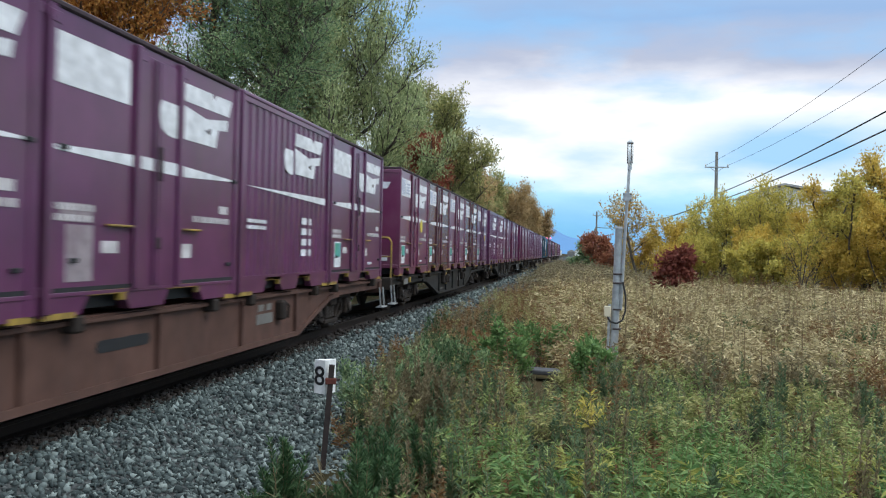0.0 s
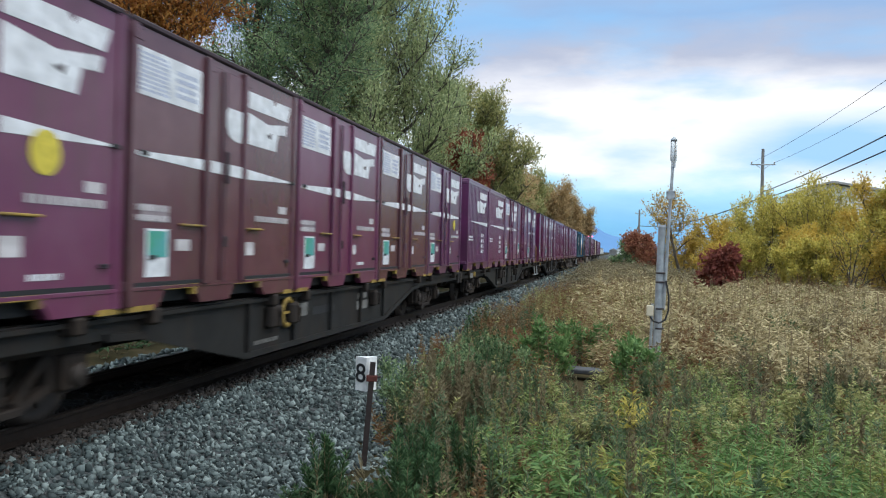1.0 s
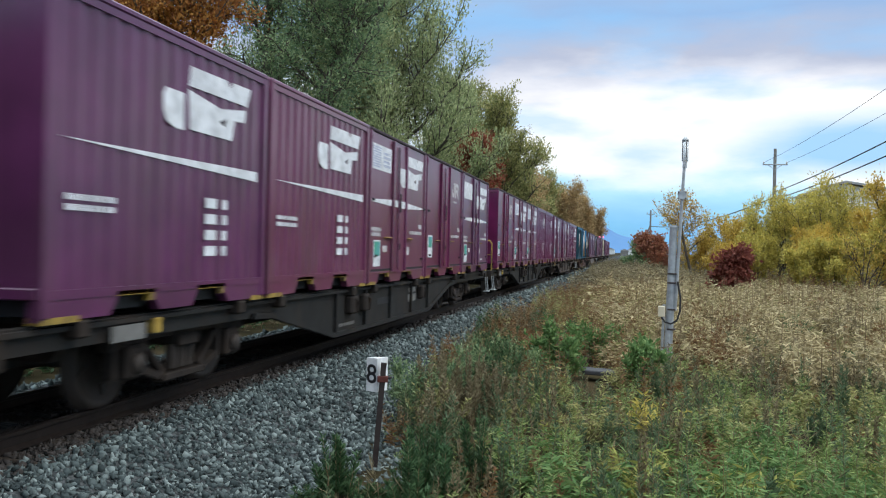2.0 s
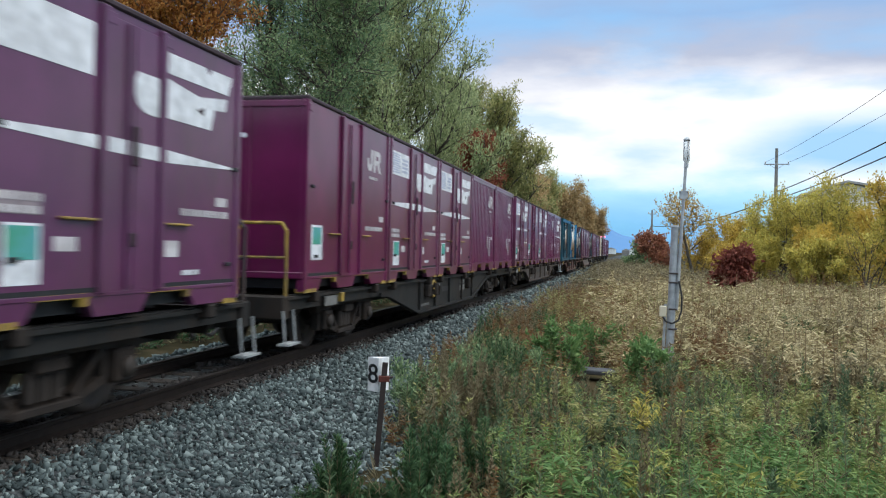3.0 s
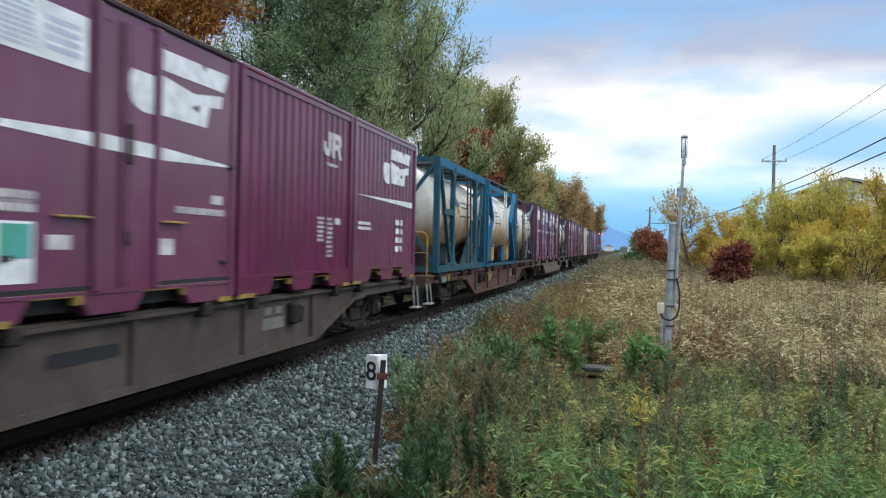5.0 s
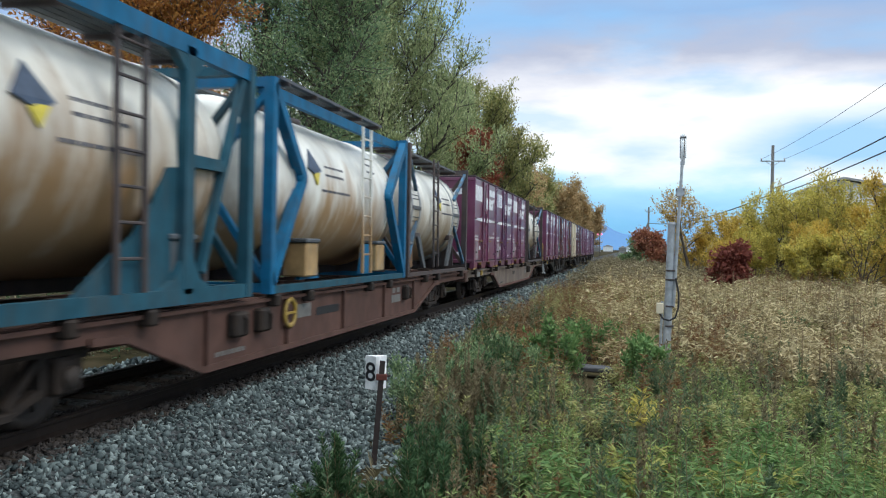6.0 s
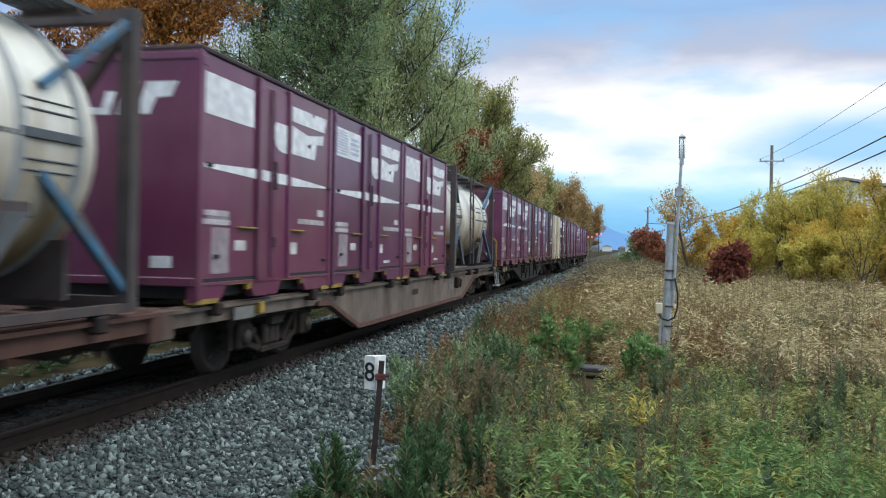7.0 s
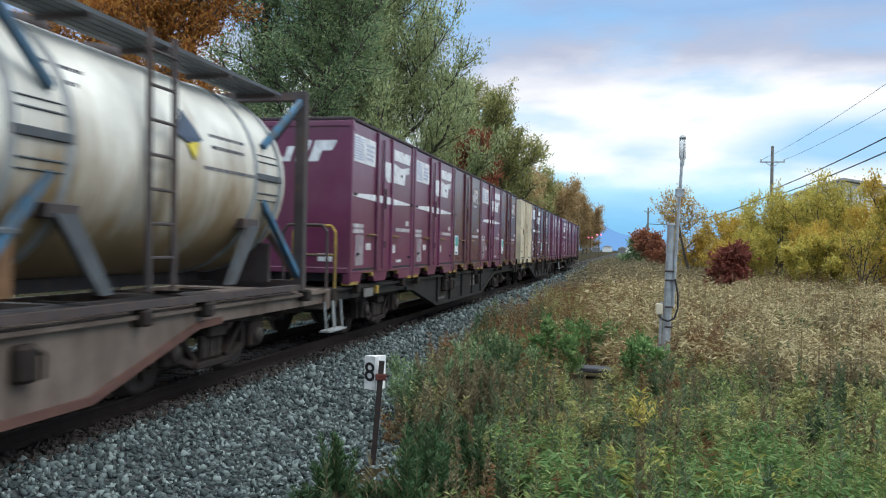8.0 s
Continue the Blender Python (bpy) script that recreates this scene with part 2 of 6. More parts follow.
WEED_DEEP = leaf("deep_green_weed_leaf", (0.022, 0.055, 0.025), (0.06, 0.12, 0.05), (0.12, 0.20, 0.085), translucent=0.25)
WEED_BLUE = leaf("mugwort_leaf", (0.042, 0.075, 0.042), (0.105, 0.158, 0.082), (0.21, 0.275, 0.15), translucent=0.3)
WEED_BRIGHT = leaf("bright_herb_leaf", (0.055, 0.13, 0.042), (0.13, 0.23, 0.075), (0.25, 0.35, 0.13), translucent=0.35)
DRY = leaf("dry_brown_leaf", (0.08, 0.06, 0.035), (0.17, 0.135, 0.08), (0.30, 0.25, 0.15), (0.15, 0.16, 0.07), translucent=0.3)
STRAW = leaf("straw_leaf", (0.12, 0.09, 0.042), (0.30, 0.235, 0.12), (0.53, 0.44, 0.245), (0.80, 0.69, 0.43), translucent=0.3)
STALK = leaf("dry_stalk", (0.13, 0.09, 0.05), (0.26, 0.18, 0.10), translucent=0.0)
RUST_SHRUB = leaf("rust_shrub_leaf", (0.20, 0.075, 0.05), (0.36, 0.14, 0.085), (0.42, 0.22, 0.11), translucent=0.4)
RED_WEED = leaf("rust_weed_leaf", (0.10, 0.055, 0.028), (0.22, 0.115, 0.05), (0.30, 0.185, 0.08), translucent=0.3)
YELLOW_WEED = leaf("yellow_weed_leaf", (0.15, 0.17, 0.04), (0.32, 0.33, 0.085), (0.50, 0.47, 0.15), translucent=0.4)
HOUSE_WALL = material("white_siding", (0.78, 0.77, 0.75), rough=0.7, scale=2)
HOUSE_ROOF = material("grey_metal_roof", (0.36, 0.35, 0.34), rough=0.5, scale=2)
CONCRETE = material("pole_concrete", (0.22, 0.21, 0.20), rough=0.85, scale=6, bump=0.2)
SLAB = material("dark_concrete", (0.055, 0.055, 0.06), rough=0.85, scale=6, bump=0.2)
# distance haze is put into the ridge's blue base colour
FAR_BLUE = material("haze_tinted_mountain", (0.075, 0.185, 0.36), vary=((0.09, 0.205, 0.39),), rough=1.0, scale=0.002)
RUST = material("rusty_steel_post", (0.035, 0.024, 0.022), rough=0.8, scale=10, bump=0.3)
RUST_BROWN = material("rust_brown_paint", (0.16, 0.085, 0.04), rough=0.8, scale=6, bump=0.2)
STAINED = material("stained_tan_paint", (0.40, 0.25, 0.11), rough=0.6, scale=5, grime=(0.30, 0.29, 0.25), grime_amount=0.7, grime_scale=3)
RUST_RED = material("red_rust", (0.11, 0.03, 0.022), rough=0.85, scale=10, bump=0.3)
LAMP_GLASS = material("milky_lamp_glass", (0.62, 0.63, 0.63), rough=0.25, scale=3)
RED_LAMP = material("red_signal_lamp", (0.6, 0.05, 0.12), rough=0.3, scale=3)
RED_LAMP.node_tree.nodes["Principled BSDF"].inputs["Emission Color"].default_value = (1.0, 0.25, 0.4, 1)
RED_LAMP.node_tree.nodes["Principled BSDF"].inputs["Emission Strength"].default_value = 1.5


# ---- mesh helpers ----
def part(name, bm, mat, parent=None, label=""):
    me = bpy.data.meshes.new(name)
    bm.to_mesh(me)
    bm.free()
    me.materials.append(mat)
    ob = new(name, me)
    ob.parent = parent
    if label:
        tagged(ob, label)
    if name == "writing":
        tagged(ob, kind="stuff")
    return ob


def box(bm, x0, x1, y0, y1, z0, z1, bevel=0.0):
    m = Matrix.Translation(((x0 + x1) / 2, (y0 + y1) / 2, (z0 + z1) / 2)) @ Matrix.Diagonal((x1 - x0, y1 - y0, z1 - z0, 1))
    vs = bmesh.ops.create_cube(bm, size=1, matrix=m)["verts"]
    if bevel:
        es = list({e for v in vs for e in v.link_edges})
        bmesh.ops.bevel(bm, geom=es, offset=bevel, segments=1, affect="EDGES")
    return bm


def bar(bm, p, q, w, h=None, seg=4):
    """A beam of square or round section from p to q."""
    p, q = Vector(p), Vector(q)
    d = q - p
    turn = d.to_track_quat("Z", "Y").to_matrix().to_4x4()
    m = Matrix.Translation((p + q) / 2) @ turn
    if seg == 4:
        bmesh.ops.create_cube(bm, size=1, matrix=m @ Matrix.Diagonal((w, h or w, d.length, 1)))
    else:
        bmesh.ops.create_cone(bm, cap_ends=True, segments=seg, radius1=w / 2, radius2=(h or w) / 2, depth=d.length, matrix=m)
    return bm


def path_bar(bm, pts, w, seg=8):
    for p, q in zip(pts, pts[1:]):
        bar(bm, p, q, w, seg=seg)
    return bm


def extrude_yz(bm, poly, x0, x1):
    """A prism: the outline in y and z, from x0 to x1."""
    a = [bm.verts.new((x0, y, z)) for y, z in poly]
    b = [bm.verts.new((x1, y, z)) for y, z in poly]
    bm.faces.new(a)
    bm.faces.new(b[::-1])
    for i in range(len(poly)):
        j = (i + 1) % len(poly)
        bm.faces.new((a[j], a[i], b[i], b[j]))
    bmesh.ops.recalc_face_normals(bm, faces=bm.faces)
    return bm


def extrude_xz(bm, poly, y0, y1):
    a = [bm.verts.new((x, y0, z)) for x, z in poly]
    b = [bm.verts.new((x, y1, z)) for x, z in poly]
    bm.faces.new(a)
    bm.faces.new(b[::-1])
    for i in range(len(poly)):
        j = (i + 1) % len(poly)
        bm.faces.new((a[j], a[i], b[i], b[j]))
    bmesh.ops.recalc_face_normals(bm, faces=bm.faces)
    return bm


def lathe(bm, prof, seg=32, centre=(0, 0, 0), axis="y", closed=False):
    """Turn a profile of (along, radius) about an axis."""
    rings = []
    for a, r in prof:
        ring = []
        for k in range(seg):
            u, v = r * math.cos(2 * math.pi * k / seg), r * math.sin(2 * math.pi * k / seg)
            c = (u, a, v) if axis == "y" else ((a, u, v) if axis == "x" else (u, v, a))
            ring.append(bm.verts.new(Vector(centre) + Vector(c)))
        rings.append(ring)
    for p, q in zip(rings, rings[1:]):
        for k in range(seg):
            bm.faces.new((p[k], p[(k + 1) % seg], q[(k + 1) % seg], q[k]))
    if closed:
        for k in range(seg):
            bm.faces.new((rings[-1][k], rings[-1][(k + 1) % seg], rings[0][(k + 1) % seg], rings[0][k]))
    else:
        bm.faces.new(rings[0][::-1])
        bm.faces.new(rings[-1])
    bmesh.ops.recalc_face_normals(bm, faces=bm.faces)
    for f in bm.faces:
        f.smooth = True
    return bm


def B():
    return bmesh.new()


def thing(name, label, category, group="", kind=""):
    return tagged(new(name), label, category, group, kind)


def mesh_np(name, verts, faces, mat, parent=None, smooth=False):
    """A mesh from number arrays; all faces have as many corners as the rows of faces."""
    me = bpy.data.meshes.new(name)
    n, k = faces.shape
    me.vertices.add(len(verts))
    me.vertices.foreach_set("co", np.ascontiguousarray(verts, dtype=np.float32).ravel())
    me.loops.add(n * k)
    me.loops.foreach_set("vertex_index", np.ascontiguousarray(faces, dtype=np.int32).ravel())
    me.polygons.add(n)
    me.polygons.foreach_set("loop_start", np.arange(0, n * k, k, dtype=np.int32))
    me.polygons.foreach_set("loop_total", np.full(n, k, dtype=np.int32))
    if smooth:
        me.polygons.foreach_set("use_smooth", np.ones(n, dtype=bool))
    me.update(calc_edges=True)
    me.materials.append(mat)
    ob = new(name, me)
    ob.parent = parent
    return ob


def unit(v):
    return v / np.maximum(np.linalg.norm(v, axis=-1, keepdims=True), 1e-6)


def leaves(base, way, length, width, rng, face=(0.0, 0.0, 0.9)):
    """Folded, pointed leaves: one quad each, from the base points along their ways, turned towards the light."""
    n = len(base)
    way = unit(way)
    side = unit(np.cross(way, rng.normal(0, 0.75, (n, 3)) + np.asarray(face)))
    up = np.cross(side, way)
    length, width = np.broadcast_to(length, n)[:, None], np.broadcast_to(width, n)[:, None]
    mid = base + way * length * 0.45
    v = np.stack([base, mid + side * width / 2 + up * width * 0.15, base + way * length - up * width * 0.2, mid - side * width / 2 + up * width * 0.15], 1)
    return v.reshape(-1, 3), np.arange(4 * n).reshape(n, 4)


def tubes(p, q, r0, r1, seg=5):
    """Tapered tubes between pairs of points."""
    n = len(p)
    d = unit(q - p)
    ref = np.where(np.abs(d[:, 2:3]) < 0.9, np.array([[0, 0, 1.0]]), np.array([[1.0, 0, 0]]))
    u = unit(np.cross(d, ref))
    w = np.cross(d, u)
    ang = np.arange(seg) * 2 * np.pi / seg
    ring = u[:, None] * np.cos(ang)[None, :, None] + w[:, None] * np.sin(ang)[None, :, None]
    v = np.concatenate([p[:, None] + ring * r0[:, None, None], q[:, None] + ring * r1[:, None, None]], 1)
    k = np.arange(seg)
    quad = np.stack([k, (k + 1) % seg, (k + 1) % seg + seg, k + seg], 1)
    faces = (np.arange(n) * 2 * seg)[:, None, None] + quad[None]
    return v.reshape(-1, 3), faces.reshape(-1, 4)


# ---- ground and track ----
GROUND = -0.50


def build_ground():
    steps = np.concatenate([-np.geomspace(2600, 12, 34), np.arange(-11, 30, 0.8), np.geomspace(30, 2600, 34)])
    along = np.concatenate([-np.geomspace(2000, 6, 24), np.arange(-5, 60, 1.0), np.geomspace(60, 3200, 44)])
    gx, gy = np.meshgrid(steps, along, indexing="ij")
    gz = GROUND + 0.05 * np.sin(gx * 1.3 + gy * 0.7) * np.cos(gy * 0.9 - gx * 0.4)
    gz = np.where((gx < -2.6) & (gx > -8.5), GROUND - 0.05, gz)
    n, m = gx.shape
    idx = np.arange(n * m).reshape(n, m)
    faces = np.stack([idx[:-1, :-1], idx[1:, :-1], idx[1:, 1:], idx[:-1, 1:]], -1).reshape(-1, 4)
    g = mesh_np("ground", np.stack([gx, gy, gz], -1).reshape(-1, 3), faces, SOIL, smooth=True)
    return tagged(g, "uneven brown grassy soil of the verge and field", "ground", kind="structure")


def build_track():
    xc = -5.375
    bed = B()
    prof = [(xc - 3.1, -0.62), (xc - 1.35, -0.17), (xc + 1.25, -0.17), (xc + 2.55, -0.62)]
    extrude_xz(bed, prof, -60, 700)
    tagged(part("ballast_bed", bed, BED), "grey crushed-stone railway ballast bed", "ballast", kind="structure")
    track = thing("railway_track", "narrow-gauge railway track with rusty rails on dark sleepers", "track", kind="structure")
    for sgn in (-1, 1):
        r = B()
        x = xc + sgn * 0.5655
        poly = [(x - 0.06, -0.15), (x + 0.06, -0.15), (x + 0.06, -0.138), (x + 0.010, -0.115), (x + 0.010, -0.04), (x + 0.032, -0.03),
                (x + 0.032, -0.004), (x + 0.025, 0.0), (x - 0.025, 0.0), (x - 0.032, -0.004), (x - 0.032, -0.03), (x - 0.010, -0.04), (x - 0.010, -0.115), (x - 0.06, -0.138)]
        extrude_xz(r, poly, -60, 700)
        part("rail", r, RAIL, track)
    s = B()
    box(s, -1.0, 1.0, -0.11, 0.11, -0.07, 0.0, 0.012)
    first = part("sleeper", s, SLEEPER, track)
    first.location = (xc, -10, -0.155)
    for i in range(1, 220):
        o = first.copy()
        scene.collection.objects.link(o)
        o.location = (xc, -10 + i * 0.6, -0.155)


def build_stones():
    """Loose crushed stones over the bed's shoulders."""
    rng = np.random.default_rng(5)
    xc = -5.375
    base = np.array([(0, 0, 1), (0.9, 0, 0.25), (0.25, 0.85, 0.3), (-0.75, 0.5, 0.2), (-0.7, -0.6, 0.25), (0.3, -0.9, 0.2), (0, 0, -0.7)], float)
    tri = np.array([(0, 1, 2), (0, 2, 3), (0, 3, 4), (0, 4, 5), (0, 5, 1), (6, 2, 1), (6, 3, 2), (6, 4, 3), (6, 5, 4), (6, 1, 5)])
    ys, xs, size = [], [], []
    for y0, y1, dens, big in ((3.5, 9, 760, 0.027), (9, 15, 560, 0.030), (15, 26, 260, 0.040), (26, 48, 110, 0.054), (48, 110, 30, 0.085)):
        k = int((y1 - y0) * 2.75 * dens)
        ys.append(rng.uniform(y0, y1, k))
        xs.append(xc + rng.uniform(-0.05, 2.7, k) * 1.0)
        size.append(rng.uniform(0.62, 1.35, k) * big)
    k = 3200
    ys.append(rng.uniform(3.8, 10, k))
    xs.append(xc + rng.uniform(2.65, 3.5, k))
    size.append(rng.uniform(0.62, 1.35, k) * 0.028)
    for y0, y1, dens, big in ((3, 20, 45, 0.045),):
        k = int((y1 - y0) * 2.6 * dens)
        ys.append(rng.uniform(y0, y1, k))
        xs.append(xc - rng.uniform(0.2, 2.8, k))
        size.append(rng.uniform(0.62, 1.35, k) * big)
    x, y, s = np.concatenate(xs), np.concatenate(ys), np.concatenate(size)
    keep = (np.abs(np.abs(x - xc) - 0.5655) > 0.075)
    x, y, s = x[keep], y[keep], s[keep]
    z = np.interp(x - xc, [-3.1, -1.35, 1.25, 2.55, 2.8], [-0.62, -0.17, -0.17, -0.62, -0.62])
    z = np.where(z < GROUND, GROUND, z) + s * rng.uniform(-0.1, 0.45, len(s))
    n = len(x)
    ax, ay, az = rng.uniform(0, 6.28, (3, n))
    sc = rng.uniform(0.40, 1.7, (n, 1, 3)) * s[:, None, None]
    v = base[None] * (1 + 0.40 * rng.uniform(-1, 1, size=(n, 7, 1))) * sc
    for a, (i, j) in ((ax, (1, 2)), (az, (0, 1))):
        c, d = np.cos(a)[:, None], np.sin(a)[:, None]
        p, q = v[:, :, i].copy(), v[:, :, j].copy()
        v[:, :, i], v[:, :, j] = p * c - q * d, p * d + q * c
    v += np.stack([x, y, z], -1)[:, None]
    # stones near the rails take the colour that holds stain and train shade
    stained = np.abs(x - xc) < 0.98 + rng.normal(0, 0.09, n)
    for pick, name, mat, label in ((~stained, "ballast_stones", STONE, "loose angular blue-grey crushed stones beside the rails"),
                                   (stained, "stained_stones", STONE_RUST_SHADE, "rust-stained crushed stones between the rails, coloured darker for the train's shade")):
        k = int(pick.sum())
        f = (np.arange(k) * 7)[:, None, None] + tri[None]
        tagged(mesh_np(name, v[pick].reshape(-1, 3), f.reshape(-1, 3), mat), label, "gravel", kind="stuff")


build_ground()
build_track()
build_stones()

# ---- the train ----
ZB = 0.94            # container floor above the rails
LEN, WID, TOP = 3.715, 2.45, 3.50
HALF = WID / 2


def side_poly(parent, name, poly, mat, x=HALF, t=0.005, label=""):
    """A flat marking on the container's side, outline in y and height above the rail."""
    bm = extrude_yz(B(), [(y, z - ZB) for y, z in poly], x + 0.001, x + t)
    return part(name, bm, mat, parent, label)


def side_rect(parent, name, y0, y1, z0, z1, mat, x=HALF, t=0.005, label=""):
    return side_poly(parent, name, [(y0, z0), (y1, z0), (y1, z1), (y0, z1)], mat, x, t, label)


def text_rows(parent, y0, y1, z0, z1, rows, mat, seed, x=HALF, t=0.008):
    """Unreadable writing as plain bars."""
    rng = random.Random(seed)
    bm = B()
    h = (z1 - z0) / rows
    for r in range(rows):
        y = y0
        while y < y1 - 0.03:
            w = min(rng.uniform(0.035, 0.095), y1 - y)
            za = z0 + h * r - ZB
            box(bm, x + 0.001, x + t, y, y + w * 0.66, za + h * 0.2, za + h * 0.8)
            y += w
    return part("writing", bm, mat, parent)


def logo(parent, y, z, w, h, x=HALF, hook=HALF):
    """The operator's mark as plain slanted white blocks."""
    def at(pts):
        return [(y + a * w, z + b * h) for a, b in pts]
    side_poly(parent, "mark", at([(0.03, 0.55), (0.205, 0.55), (0.205, -0.01), (0.14, -0.02), (0.08, 0.01), (0.03, 0.08), (0.0, 0.22), (0.0, 0.45)]), WHITE, hook)
    side_poly(parent, "mark", at([(0.27, 1.0), (0.69, 1.01), (0.72, 0.90), (0.76, 1.01), (1.0, 1.02), (0.95, 0.69), (0.25, 0.69)]), WHITE, x)
    side_poly(parent, "mark", at([(0.25, 0.63), (0.62, 0.50), (0.94, 0.62), (0.92, 0.40), (0.79, 0.37), (0.755, 0.02), (0.27, 0.02)]), WHITE, x)
    side_poly(parent, "mark_gap", at([(0.60, 0.28), (0.68, 0.36), (0.66, 0.22)]), DARK_ROOF, x, 0.008)


def end_logo(parent, x0, z, w, h, t=-0.006):
    for poly in ([(0, 0.1), (0.24, 0.1), (0.32, 0.75), (0.2, 0.75), (0.15, 0.3), (0.0, 0.3)], [(0.32, 0.1), (0.50, 0.1), (0.62, 1.0), (0.38, 1.0)],
                 [(0.56, 0.1), (0.72, 0.1), (0.80, 0.55), (0.97, 0.58), (1.05, 1.0), (0.68, 1.0)]):
        bm = extrude_xz(B(), [(x0 + a * w, z - ZB + b * h) for a, b in poly], t, -0.001)
        part("mark", bm, WHITE, parent)


def round_mark(parent, y, z, r, mat):
    pts = [(y + r * math.cos(a * math.pi / 10), z + r * math.sin(a * math.pi / 10)) for a in range(20)]
    side_poly(parent, "sticker", pts, mat, t=0.009)


def skirt(root, paint, ribbed):
    """Base rail with two fork pockets edged in yellow."""
    lo, hi = 0.0, 1.10 - ZB
    y0, y1 = 0.0, LEN
    pk = [(0.62, 1.18), (2.05, 2.72)] if not ribbed else [(0.95, 1.45), (2.25, 2.75)]
    for s in (-1, 1):
        xa, xb = (HALF - 0.10, HALF + 0.004) if s > 0 else (-HALF - 0.004, -HALF + 0.10)
        edges = [y0] + [v for p in pk for v in p] + [y1]
        for i in range(0, len(edges), 2):
            a, b = edges[i], edges[i + 1]
            ca, cb = (0.0 if i == 0 else 0.12), (0.0 if i == len(edges) - 2 else 0.12)
            part("base_rail", extrude_yz(B(), [(a + ca, lo), (b - cb, lo), (b, hi), (a, hi)], xa, xb), paint, root)
    for a, b in pk:
        part("pocket_edge", box(B(), HALF - 0.05, HALF + 0.012, a - 0.04, b + 0.04, hi - 0.005, hi + 0.035), YELLOW, root, "chipped yellow fork pocket edge")
        part("pocket_edge", box(B(), HALF - 0.05, HALF + 0.010, b - 0.05, b + 0.015, hi - 0.07, hi - 0.008), YELLOW, root, "chipped yellow fork pocket edge")
    part("underframe", box(B(), -HALF + 0.12, HALF - 0.12, 0.1, LEN - 0.1, 0.03, hi), BLACK, root)
    part("corner_foot", box(B(), HALF - 0.12, HALF + 0.010, 0.01, 0.42, -0.02, 0.03), YELLOW, root, "yellow corner casting")
    part("corner_foot", box(B(), HALF - 0.12, HALF + 0.010, LEN - 0.30, LEN - 0.01, -0.02, 0.03), YELLOW, root, "yellow corner casting")


